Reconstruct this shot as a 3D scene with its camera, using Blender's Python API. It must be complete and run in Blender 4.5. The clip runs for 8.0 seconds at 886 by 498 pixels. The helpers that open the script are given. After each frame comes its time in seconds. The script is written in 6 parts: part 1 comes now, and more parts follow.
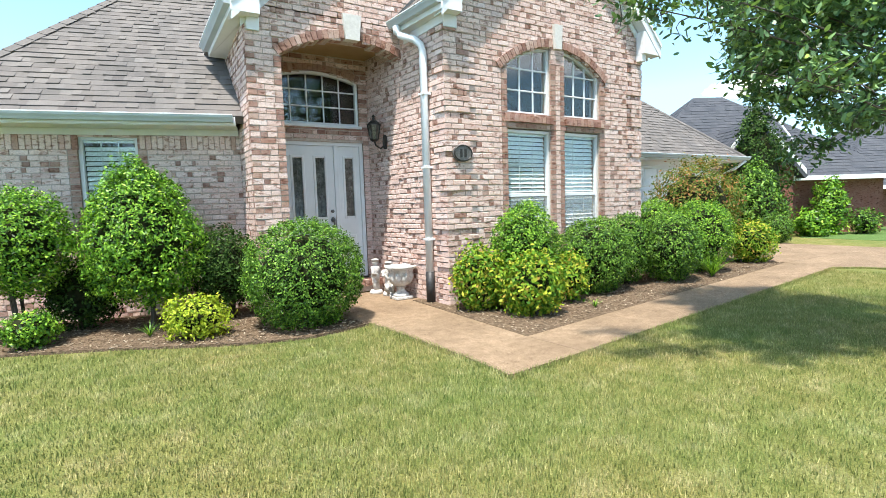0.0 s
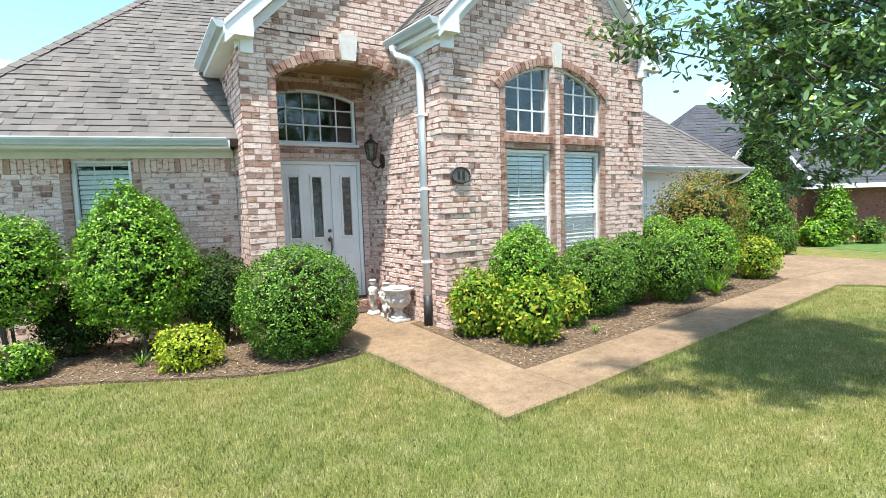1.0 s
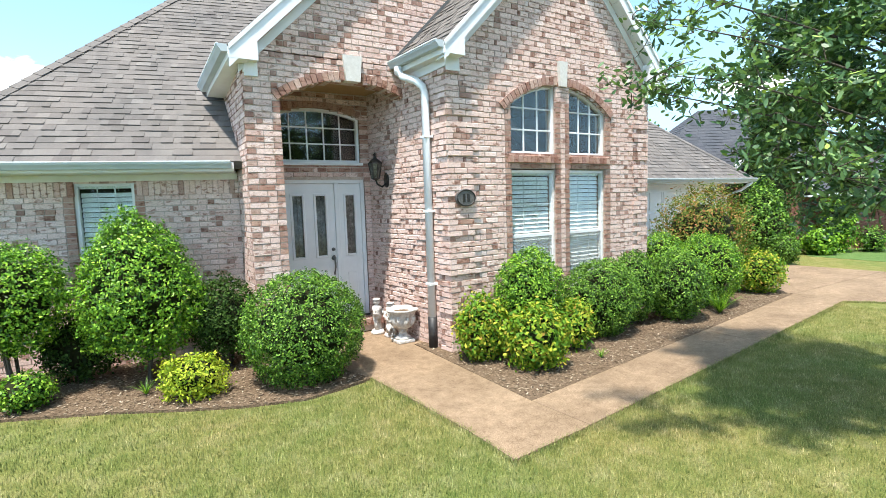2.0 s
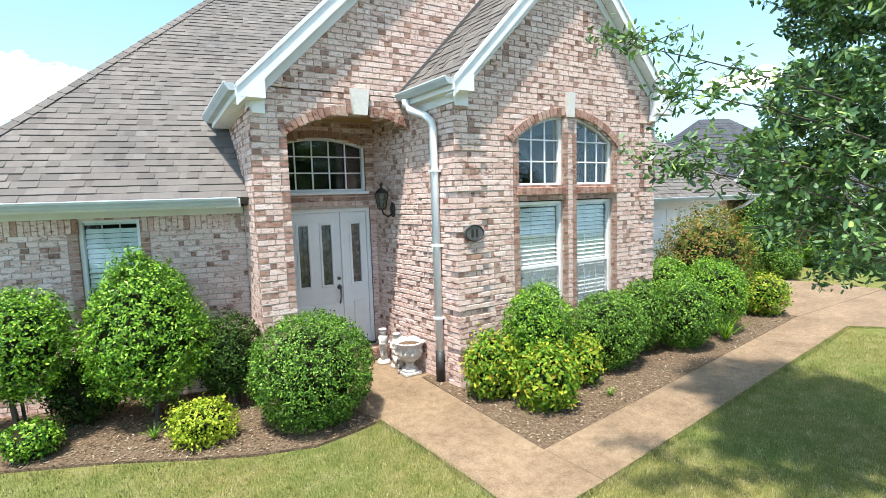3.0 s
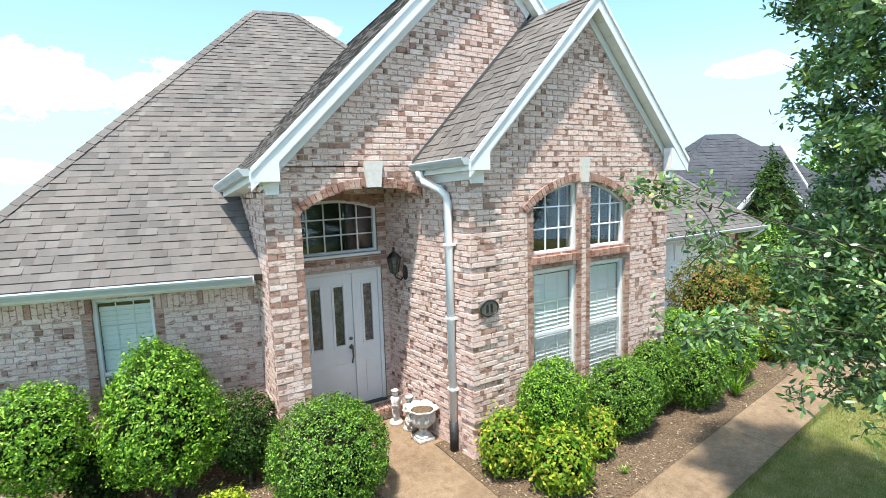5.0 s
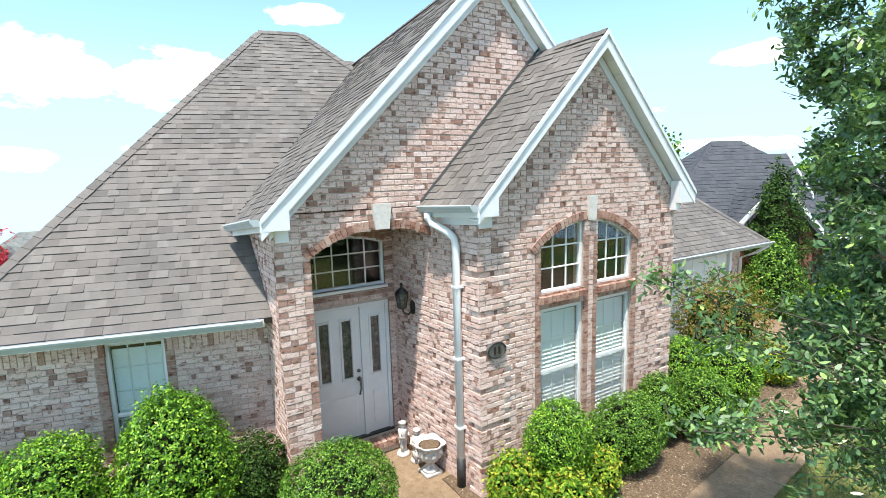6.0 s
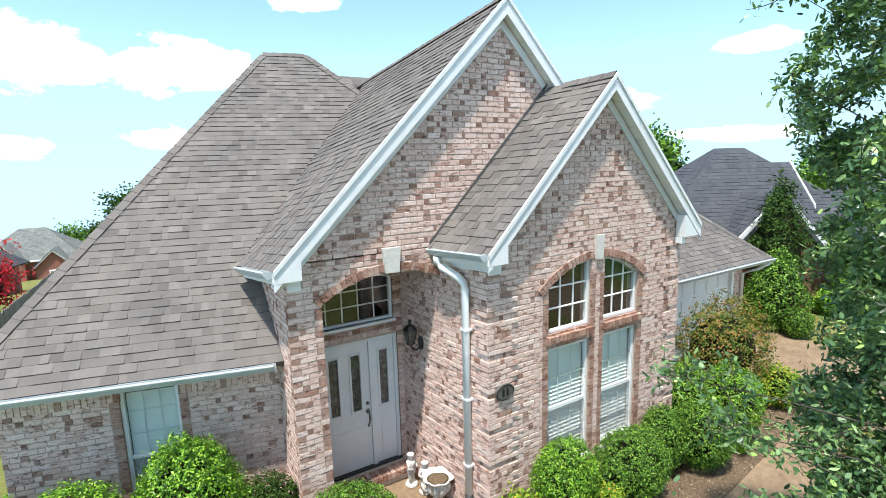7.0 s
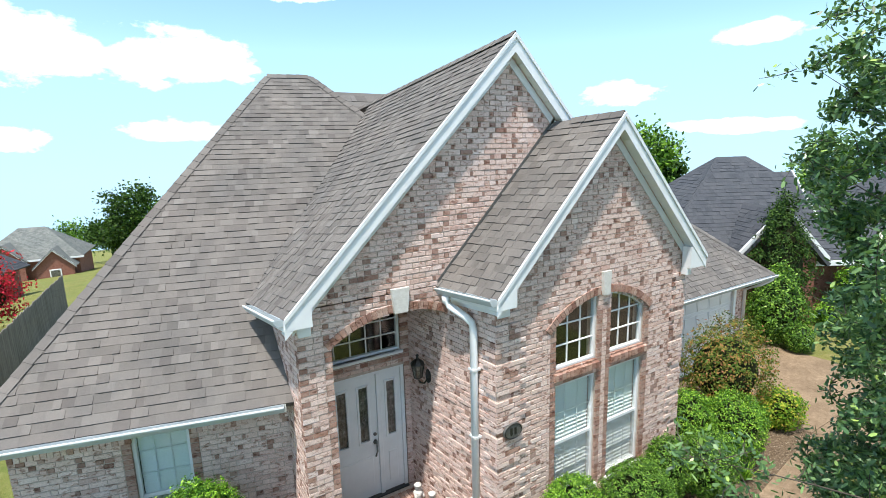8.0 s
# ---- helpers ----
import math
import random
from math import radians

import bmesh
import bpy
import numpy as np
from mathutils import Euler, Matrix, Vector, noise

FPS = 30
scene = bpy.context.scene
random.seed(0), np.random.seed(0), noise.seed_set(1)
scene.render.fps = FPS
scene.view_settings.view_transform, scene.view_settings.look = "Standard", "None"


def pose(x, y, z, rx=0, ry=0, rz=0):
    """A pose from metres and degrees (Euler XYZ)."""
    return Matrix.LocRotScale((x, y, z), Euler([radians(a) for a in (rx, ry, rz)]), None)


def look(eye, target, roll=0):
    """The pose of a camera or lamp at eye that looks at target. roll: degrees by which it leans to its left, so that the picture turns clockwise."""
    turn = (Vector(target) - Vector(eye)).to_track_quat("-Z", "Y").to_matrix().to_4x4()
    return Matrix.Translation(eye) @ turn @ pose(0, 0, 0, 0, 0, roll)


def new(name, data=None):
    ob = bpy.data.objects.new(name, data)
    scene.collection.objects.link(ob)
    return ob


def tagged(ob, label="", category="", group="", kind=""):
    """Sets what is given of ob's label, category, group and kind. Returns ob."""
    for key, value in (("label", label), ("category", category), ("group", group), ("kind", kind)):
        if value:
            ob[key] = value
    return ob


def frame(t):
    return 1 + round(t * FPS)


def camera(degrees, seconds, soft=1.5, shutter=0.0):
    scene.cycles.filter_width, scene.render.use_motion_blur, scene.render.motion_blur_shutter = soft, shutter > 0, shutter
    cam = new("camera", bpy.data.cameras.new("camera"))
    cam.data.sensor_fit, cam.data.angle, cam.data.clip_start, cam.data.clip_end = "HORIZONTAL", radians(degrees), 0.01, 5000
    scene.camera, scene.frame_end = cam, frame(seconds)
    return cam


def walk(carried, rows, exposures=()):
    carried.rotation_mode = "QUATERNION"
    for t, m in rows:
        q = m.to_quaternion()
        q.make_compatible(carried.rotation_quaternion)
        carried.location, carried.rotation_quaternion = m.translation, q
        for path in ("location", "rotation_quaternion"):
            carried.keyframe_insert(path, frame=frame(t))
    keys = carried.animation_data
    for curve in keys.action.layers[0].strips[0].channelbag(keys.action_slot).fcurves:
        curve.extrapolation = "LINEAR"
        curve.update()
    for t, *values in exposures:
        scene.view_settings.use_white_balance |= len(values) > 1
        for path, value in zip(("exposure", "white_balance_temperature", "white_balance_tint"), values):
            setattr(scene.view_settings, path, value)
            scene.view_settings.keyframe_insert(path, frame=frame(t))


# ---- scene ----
# ---------- camera ----------
cam = camera(83.4, 8.0, soft=0.7)
PATH = [
    (0.0, 0.001, 0.000, 1.408, 84.78, 1.78, -31.80),
    (0.5, 0.115, 0.042, 1.561, 84.99, 1.80, -31.49),
    (1.0, 0.142, 0.069, 1.705, 84.85, 1.85, -31.46),
    (1.5, 0.139, 0.105, 1.842, 84.72, 1.83, -31.45),
    (3.0, 0.055, 0.303, 2.556, 84.12, 1.75, -31.86),
    (3.5, 0.022, 0.393, 2.829, 83.80, 1.70, -32.08),
    (4.0, 0.009, 0.459, 3.102, 83.50, 1.70, -32.16),
    (4.5, 0.010, 0.496, 3.393, 83.12, 1.71, -32.04),
    (6.0, -0.016, 0.615, 4.412, 81.37, 1.61, -31.66),
    (6.5, -0.032, 0.664, 4.801, 80.65, 1.60, -31.62),
    (7.0, -0.085, 0.722, 5.149, 80.09, 1.57, -31.75),
    (7.5, -0.107, 0.788, 5.469, 79.62, 1.52, -31.80),
    (8.0, -0.133, 0.862, 5.792, 79.21, 1.55, -31.89),
]
walk(cam, [(t, pose(x, y, z, rx, ry, rz)) for t, x, y, z, rx, ry, rz in PATH], exposures=[(0.0, 1.52), (1.5, 1.51), (3.5, 1.44), (4.5, 1.40), (6.5, 1.24), (8.0, 1.00)])

# ---------- sun and sky ----------
SUN_FROM = Vector((-0.26, -0.22, 0.935)).normalized()
sun = new("sun", bpy.data.lights.new("sun", "SUN"))
sun.data.energy, sun.data.angle, sun.data.color = 3.5, radians(2.0), (1.0, 0.945, 0.87)
sun.matrix_world = look(SUN_FROM * 40, (0, 0, 0))


def node(tree, kind, **values):
    n = tree.nodes.new(kind)
    for key, value in values.items():
        if key == "operation":
            n.operation = value
        elif key == "blend":
            n.blend_type = value
        elif key == "dtype":
            n.data_type = value
    return n


def math_node(tree, op, a, b=0.0, c=0.0, clamp=False):
    n = tree.nodes.new("ShaderNodeMath")
    n.operation, n.use_clamp = op, clamp
    for i, v in enumerate((a, b, c)):
        if isinstance(v, (int, float)):
            n.inputs[i].default_value = v
        else:
            tree.links.new(v, n.inputs[i])
    return n.outputs[0]


world = bpy.data.worlds.new("sky")
scene.world = world
world.use_nodes = True
wt = world.node_tree
wt.nodes.clear()
w_out = wt.nodes.new("ShaderNodeOutputWorld")
w_bg = wt.nodes.new("ShaderNodeBackground")
w_sky = wt.nodes.new("ShaderNodeTexSky")
w_sky.sky_type, w_sky.sun_disc = "NISHITA", False
w_sky.sun_elevation = math.asin(SUN_FROM.z)
w_sky.sun_rotation = math.atan2(SUN_FROM.x, SUN_FROM.y)
w_sky.air_density, w_sky.dust_density, w_sky.ozone_density = 1.0, 1.2, 1.6
w_co = wt.nodes.new("ShaderNodeTexCoord")
w_low = wt.nodes.new("ShaderNodeVectorMath")
w_low.operation = "MAXIMUM"
w_low.inputs[1].default_value = (-2, -2, 0.19)
wt.links.new(w_co.outputs["Generated"], w_low.inputs[0])
wt.links.new(w_low.outputs[0], w_sky.inputs["Vector"])
w_sep = wt.nodes.new("ShaderNodeSeparateXYZ")
wt.links.new(w_co.outputs["Generated"], w_sep.inputs[0])
azimuth = math_node(wt, "ARCTAN2", w_sep.outputs[0], w_sep.outputs[1])
elevation = math_node(wt, "ARCSINE", w_sep.outputs[2])
w_noise = wt.nodes.new("ShaderNodeTexNoise")
w_noise.inputs["Scale"].default_value, w_noise.inputs["Detail"].default_value, w_noise.inputs["Roughness"].default_value = 9.0, 8.0, 0.62
w_map = wt.nodes.new("ShaderNodeMapping")
w_map.inputs["Scale"].default_value = (1, 1, 2.0)
wt.links.new(w_co.outputs["Generated"], w_map.inputs[0])
wt.links.new(w_map.outputs[0], w_noise.inputs["Vector"])
# cumulus banks: azimuth from +y towards +x, elevation, half widths (degrees)
# last three banks are out of view; the 136 one brightens panes and walls
CLOUDS = [(5.0, 9.8, 11, 3.0), (-9.0, 10.0, 15, 4.0), (-8, 2.2, 4, 1.5), (4, 2.8, 6, 1.5), (18, 16.5, 5, 1.2), (51.0, 5.6, 6, 1.7), (63, 10.2, 5, 1.6), (61.0, 2.0, 7, 0.9),
          (22, 1.0, 6, 1.0), (-40, 16, 18, 6), (136, 18, 24, 8), (205, 15, 18, 6)]
cover = None
for az, el, wd, ht in CLOUDS:
    da = math_node(wt, "DIVIDE", math_node(wt, "WRAP", math_node(wt, "SUBTRACT", azimuth, radians(az)), math.pi, -math.pi), radians(wd))
    de = math_node(wt, "DIVIDE", math_node(wt, "SUBTRACT", elevation, radians(el)), radians(ht))
    d = math_node(wt, "SQRT", math_node(wt, "ADD", math_node(wt, "MULTIPLY", da, da), math_node(wt, "MULTIPLY", de, de)))
    m = math_node(wt, "SUBTRACT", 1.0, d)
    cover = m if cover is None else math_node(wt, "MAXIMUM", cover, m)
billow = math_node(wt, "MULTIPLY", math_node(wt, "SUBTRACT", w_noise.outputs[0], 0.5), 2.0)
dens = math_node(wt, "MULTIPLY", math_node(wt, "ADD", math_node(wt, "MAXIMUM", math_node(wt, "SUBTRACT", cover, 0.20), -1.2), billow), 1.15, clamp=True)
haze = math_node(wt, "MULTIPLY", math_node(wt, "SUBTRACT", 0.22, elevation), 4.0, clamp=True)
white = math_node(wt, "MAXIMUM", dens, math_node(wt, "MULTIPLY", haze, 0.04))
w_mix = wt.nodes.new("ShaderNodeMix")
w_mix.data_type = "RGBA"
wt.links.new(white, w_mix.inputs["Factor"])
w_tint = wt.nodes.new("ShaderNodeMix")
w_tint.data_type, w_tint.blend_type = "RGBA", "MULTIPLY"
w_tint.inputs["Factor"].default_value = 1.0
wt.links.new(w_sky.outputs[0], w_tint.inputs["A"])
w_tint.inputs["B"].default_value = (0.93, 1.08, 1.02, 1)
wt.links.new(w_tint.outputs["Result"], w_mix.inputs["A"])
w_mix.inputs["B"].default_value = (16.4, 16.1, 15.9, 1)
wt.links.new(w_mix.outputs["Result"], w_bg.inputs[0])
w_bg.inputs[1].default_value = 0.130
wt.links.new(w_bg.outputs[0], w_out.inputs[0])

# ---------- materials ----------


def material(name, rough=0.7, metal=0.0, spec=0.5):
    m = bpy.data.materials.new(name)
    m.use_nodes = True
    b = m.node_tree.nodes["Principled BSDF"]
    b.inputs["Roughness"].default_value, b.inputs["Metallic"].default_value = rough, metal
    b.inputs["Specular IOR Level"].default_value = spec
    return m, m.node_tree, b


def ramp(tree, fac, stops):
    r = tree.nodes.new("ShaderNodeValToRGB")
    while len(r.color_ramp.elements) < len(stops):
        r.color_ramp.elements.new(0.5)
    for e, (pos, col) in zip(r.color_ramp.elements, stops):
        e.position, e.color = pos, (*col, 1)
    tree.links.new(fac, r.inputs[0])
    return r.outputs[0]


def noise_fac(tree, scale, detail=4.0, rough=0.55, coords="Object", stretch=(1, 1, 1)):
    co, mp, n = tree.nodes.new("ShaderNodeTexCoord"), tree.nodes.new("ShaderNodeMapping"), tree.nodes.new("ShaderNodeTexNoise")
    mp.inputs["Scale"].default_value = stretch
    tree.links.new(co.outputs[coords], mp.inputs[0])
    tree.links.new(mp.outputs[0], n.inputs["Vector"])
    n.inputs["Scale"].default_value, n.inputs["Detail"].default_value, n.inputs["Roughness"].default_value = scale, detail, rough
    return n.outputs[0]


def position_noise(tree, scale, detail=4.0, rough=0.55, stretch=(1, 1, 1)):
    g, mp, n = tree.nodes.new("ShaderNodeNewGeometry"), tree.nodes.new("ShaderNodeMapping"), tree.nodes.new("ShaderNodeTexNoise")
    mp.inputs["Scale"].default_value = stretch
    tree.links.new(g.outputs["Position"], mp.inputs[0])
    tree.links.new(mp.outputs[0], n.inputs["Vector"])
    n.inputs["Scale"].default_value, n.inputs["Detail"].default_value, n.inputs["Roughness"].default_value = scale, detail, rough
    return n.outputs[0]


def piece_random(tree):
    """One random number a piece, for single pieces and for joined ones alike."""
    info, geo = tree.nodes.new("ShaderNodeObjectInfo"), tree.nodes.new("ShaderNodeNewGeometry")
    return math_node(tree, "FRACT", math_node(tree, "ADD", math_node(tree, "MULTIPLY", info.outputs["Random"], 7.31), math_node(tree, "MULTIPLY", geo.outputs["Random Per Island"], 1.0)))


def blend(tree, a, b, fac, kind="MIX"):
    n = tree.nodes.new("ShaderNodeMix")
    n.data_type, n.blend_type = "RGBA", kind
    for s, v in (("A", a), ("B", b), ("Factor", fac)):
        if isinstance(v, (int, float)):
            n.inputs[s].default_value = v
        elif isinstance(v, tuple):
            n.inputs[s].default_value = (*v, 1)
        else:
            tree.links.new(v, n.inputs[s])
    return n.outputs["Result"]


def bump(tree, b, height, strength=0.4, distance=0.01):
    n = tree.nodes.new("ShaderNodeBump")
    n.inputs["Strength"].default_value, n.inputs["Distance"].default_value = strength, distance
    tree.links.new(height, n.inputs["Height"])
    tree.links.new(n.outputs[0], b.inputs["Normal"])


def base(tree, b, colour):
    tree.links.new(colour, b.inputs["Base Color"])


def brick_material(name, stops, smear=0.5):
    m, t, b = material(name, 0.88, spec=0.25)
    c = ramp(t, piece_random(t), stops)
    wash = ramp(t, position_noise(t, 5.0, 6, 0.65), [(0.40, (0, 0, 0)), (0.64, (1, 1, 1))])
    c = blend(t, c, (0.70, 0.605, 0.55), blend(t, (0, 0, 0), wash, smear))
    fine = position_noise(t, 60, 5, 0.7)
    c = blend(t, c, ramp(t, fine, [(0.30, (0.75, 0.70, 0.70)), (0.62, (1.17, 1.12, 1.13))]), 1.0, "MULTIPLY")
    blot = position_noise(t, 11, 3, 0.6, (1, 1, 2.4))
    c = blend(t, c, ramp(t, blot, [(0.33, (0.46, 0.36, 0.32)), (0.40, (0.74, 0.66, 0.62)), (0.45, (1.0, 0.99, 0.98)), (0.60, (1.0, 1.0, 1.0)), (0.72, (1.10, 1.10, 1.10))]), 1.0, "MULTIPLY")
    base(t, b, c)
    bump(t, b, fine, 0.6, 0.006)
    return m


PALE = [(0.0, (0.72, 0.60, 0.535)), (0.16, (0.64, 0.51, 0.445)), (0.30, (0.75, 0.64, 0.58)), (0.42, (0.58, 0.435, 0.37)), (0.54, (0.70, 0.585, 0.52)), (0.66, (0.67, 0.55, 0.485)), (0.76, (0.60, 0.45, 0.385)), (0.84, (0.73, 0.625, 0.57)), (0.91, (0.50, 0.35, 0.29)), (0.95, (0.68, 0.60, 0.56)), (1.0, (0.79, 0.70, 0.645))]
RED = [(0.0, (0.289, 0.162, 0.115)), (0.2, (0.374, 0.238, 0.174)), (0.4, (0.212, 0.106, 0.076)), (0.6, (0.425, 0.306, 0.242)), (0.8, (0.264, 0.140, 0.102)), (1.0, (0.340, 0.204, 0.149))]
PALE = [(p, (0.08 + r * 0.79, 0.055 + g * 0.775, 0.05 + b * 0.76)) for p, (r, g, b) in PALE]
BRICK = brick_material("pale_washed_brick", PALE, 0.22)
BRICK_RED = brick_material("red_trim_brick", RED, 0.18)
BRICK_DARK = brick_material("dark_flashed_brick", [(0.0, (0.20, 0.118, 0.09)), (0.35, (0.34, 0.21, 0.16)), (0.6, (0.25, 0.15, 0.115)), (0.85, (0.42, 0.295, 0.235)), (1.0, (0.30, 0.185, 0.14))], 0.15)
BRICK_FAR = brick_material("dark_red_brick", [(0.0, (0.20, 0.085, 0.06)), (0.5, (0.26, 0.12, 0.085)), (1.0, (0.17, 0.075, 0.055))], 0.05)

MORTAR, t, b = material("mortar", 0.95, spec=0.1)
base(t, b, ramp(t, position_noise(t, 30, 5), [(0.3, (0.36, 0.29, 0.24)), (0.7, (0.52, 0.44, 0.38))]))
bump(t, b, position_noise(t, 120, 4), 0.5, 0.004)


def shingle_material(name, stops):
    m, t, b = material(name, 0.92, spec=0.2)
    c = ramp(t, piece_random(t), stops)
    grit = position_noise(t, 160, 4, 0.8)
    c = blend(t, c, ramp(t, grit, [(0.3, (0.70, 0.70, 0.70)), (0.7, (1.25, 1.25, 1.25))]), 1.0, "MULTIPLY")
    streak = position_noise(t, 1.3, 4, 0.6, (1, 1, 0.35))
    c = blend(t, c, ramp(t, streak, [(0.35, (0.86, 0.87, 0.88)), (0.65, (1.08, 1.06, 1.04))]), 1.0, "MULTIPLY")
    base(t, b, c)
    bump(t, b, grit, 0.6, 0.004)
    return m


SHINGLE = shingle_material("weathered_tan_shingle", [(0.0, (0.118, 0.108, 0.100)), (0.25, (0.155, 0.142, 0.132)), (0.5, (0.134, 0.122, 0.114)), (0.7, (0.167, 0.154, 0.143)), (0.88, (0.109, 0.098, 0.092)), (1.0, (0.186, 0.172, 0.160))])
SHINGLE_DARK = shingle_material("charcoal_shingle", [(0.0, (0.055, 0.06, 0.07)), (0.5, (0.075, 0.08, 0.09)), (1.0, (0.062, 0.066, 0.078))])

WHITE, t, b = material("white_painted_trim", 0.45)
base(t, b, ramp(t, position_noise(t, 3.5, 5, 0.6), [(0.3, (0.67, 0.68, 0.685)), (0.7, (0.74, 0.75, 0.755))]))
SOFFIT, t, b = material("white_vinyl_soffit", 0.5)
base(t, b, ramp(t, position_noise(t, 5, 4), [(0.3, (0.70, 0.705, 0.69)), (0.7, (0.77, 0.775, 0.76))]))
CREAM, t, b = material("cream_painted_board", 0.6)
base(t, b, ramp(t, position_noise(t, 4, 4), [(0.3, (0.62, 0.60, 0.52)), (0.7, (0.70, 0.68, 0.60))]))
TAN_CEILING, t, b = material("tan_porch_ceiling", 0.8)
base(t, b, ramp(t, position_noise(t, 6, 4), [(0.3, (0.300, 0.186, 0.084)), (0.7, (0.348, 0.228, 0.108))]))
STONE, t, b = material("cast_stone", 0.85, spec=0.2)
base(t, b, ramp(t, position_noise(t, 25, 6, 0.7), [(0.3, (0.50, 0.48, 0.44)), (0.7, (0.66, 0.64, 0.60))]))
bump(t, b, position_noise(t, 60, 5), 0.35, 0.004)
OLD_STONE, t, b = material("weathered_garden_stone", 0.9, spec=0.2)
base(t, b, ramp(t, position_noise(t, 18, 6, 0.7), [(0.28, (0.30, 0.28, 0.25)), (0.5, (0.58, 0.56, 0.53)), (0.75, (0.70, 0.69, 0.66))]))
bump(t, b, position_noise(t, 50, 5), 0.5, 0.006)
DARK_METAL, t, b = material("dark_bronze_metal", 0.45, 0.8)
base(t, b, ramp(t, position_noise(t, 40, 4), [(0.3, (0.035, 0.033, 0.03)), (0.7, (0.075, 0.07, 0.065))]))
IRON_GREY, t, b = material("weathered_grey_metal", 0.55, 0.5)
base(t, b, ramp(t, position_noise(t, 50, 5), [(0.3, (0.10, 0.10, 0.095)), (0.7, (0.19, 0.185, 0.175))]))
BLACK, t, b = material("black_plastic_pipe", 0.55)
base(t, b, ramp(t, position_noise(t, 30, 4), [(0.3, (0.015, 0.015, 0.016)), (0.7, (0.035, 0.035, 0.035))]))
# near-black colour stands in for low light indoors
DARK_ROOM, t, b = material("painted_dim_room", 0.9)
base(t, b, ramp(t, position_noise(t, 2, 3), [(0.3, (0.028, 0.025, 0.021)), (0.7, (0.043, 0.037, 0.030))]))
BLIND, t, b = material("white_blind_slat", 0.55)
base(t, b, ramp(t, position_noise(t, 8, 3), [(0.3, (0.80, 0.82, 0.82)), (0.7, (0.86, 0.87, 0.87))]))

GLASS = bpy.data.materials.new("window_glass")
GLASS.use_nodes = True
t = GLASS.node_tree
t.nodes.clear()
o, mx, tr, gl, fr = (t.nodes.new(k) for k in ("ShaderNodeOutputMaterial", "ShaderNodeMixShader", "ShaderNodeBsdfTransparent", "ShaderNodeBsdfGlossy", "ShaderNodeLayerWeight"))
tr.inputs[0].default_value = (0.93, 0.965, 0.955, 1)
gl.inputs["Roughness"].default_value = 0.02
fr.inputs[0].default_value = 0.5
t.links.new(math_node(t, "ADD", math_node(t, "MULTIPLY", math_node(t, "POWER", fr.outputs["Facing"], 4.0), 0.7), 0.06), mx.inputs[0])
t.links.new(tr.outputs[0], mx.inputs[1])
t.links.new(gl.outputs[0], mx.inputs[2])
t.links.new(mx.outputs[0], o.inputs[0])

SCREEN = bpy.data.materials.new("grey_mesh_screen")
SCREEN.use_nodes = True
t = SCREEN.node_tree
t.nodes.clear()
o, mx, tr, df = (t.nodes.new(k) for k in ("ShaderNodeOutputMaterial", "ShaderNodeMixShader", "ShaderNodeBsdfTransparent", "ShaderNodeBsdfDiffuse"))
df.inputs[0].default_value = (0.36, 0.39, 0.40, 1)
mx.inputs[0].default_value = 0.24
t.links.new(tr.outputs[0], mx.inputs[1])
t.links.new(df.outputs[0], mx.inputs[2])
t.links.new(mx.outputs[0], o.inputs[0])

CONCRETE, t, b = material("tan_exposed_aggregate", 0.9, spec=0.2)
c = ramp(t, position_noise(t, 95, 3, 0.75), [(0.30, (0.116, 0.078, 0.048)), (0.5, (0.233, 0.167, 0.109)), (0.72, (0.335, 0.256, 0.179))])
c = blend(t, c, ramp(t, position_noise(t, 1.4, 5, 0.6), [(0.3, (0.74, 0.72, 0.70)), (0.7, (1.12, 1.12, 1.12))]), 1.0, "MULTIPLY")
c = blend(t, c, ramp(t, position_noise(t, 9, 5, 0.7), [(0.34, (0.80, 0.78, 0.74)), (0.6, (1.08, 1.08, 1.07))]), 1.0, "MULTIPLY")
base(t, b, c)
bump(t, b, position_noise(t, 95, 3), 0.6, 0.006)
SOIL, t, b = material("brown_mulch_soil", 0.97, spec=0.1)
base(t, b, ramp(t, position_noise(t, 40, 6, 0.75), [(0.3, (0.051, 0.034, 0.022)), (0.55, (0.157, 0.112, 0.073)), (0.75, (0.281, 0.217, 0.153))]))
bump(t, b, position_noise(t, 35, 6), 1.0, 0.03)
CHIP, t, b = material("bark_chip", 0.95, spec=0.1)
base(t, b, ramp(t, piece_random(t), [(0.0, (0.075, 0.050, 0.033)), (0.4, (0.17, 0.122, 0.080)), (0.8, (0.25, 0.19, 0.13)), (1.0, (0.42, 0.35, 0.26))]))


def turf_colour(t):
    big = position_noise(t, 0.55, 4, 0.55)
    mid = position_noise(t, 4.0, 5, 0.65)
    c = ramp(t, mid, [(0.28, (0.155, 0.181, 0.050)), (0.50, (0.223, 0.227, 0.077)), (0.74, (0.319, 0.294, 0.139))])
    return blend(t, c, ramp(t, big, [(0.35, (0.84, 0.97, 0.86)), (0.65, (1.12, 1.04, 1.04))]), 1.0, "MULTIPLY")


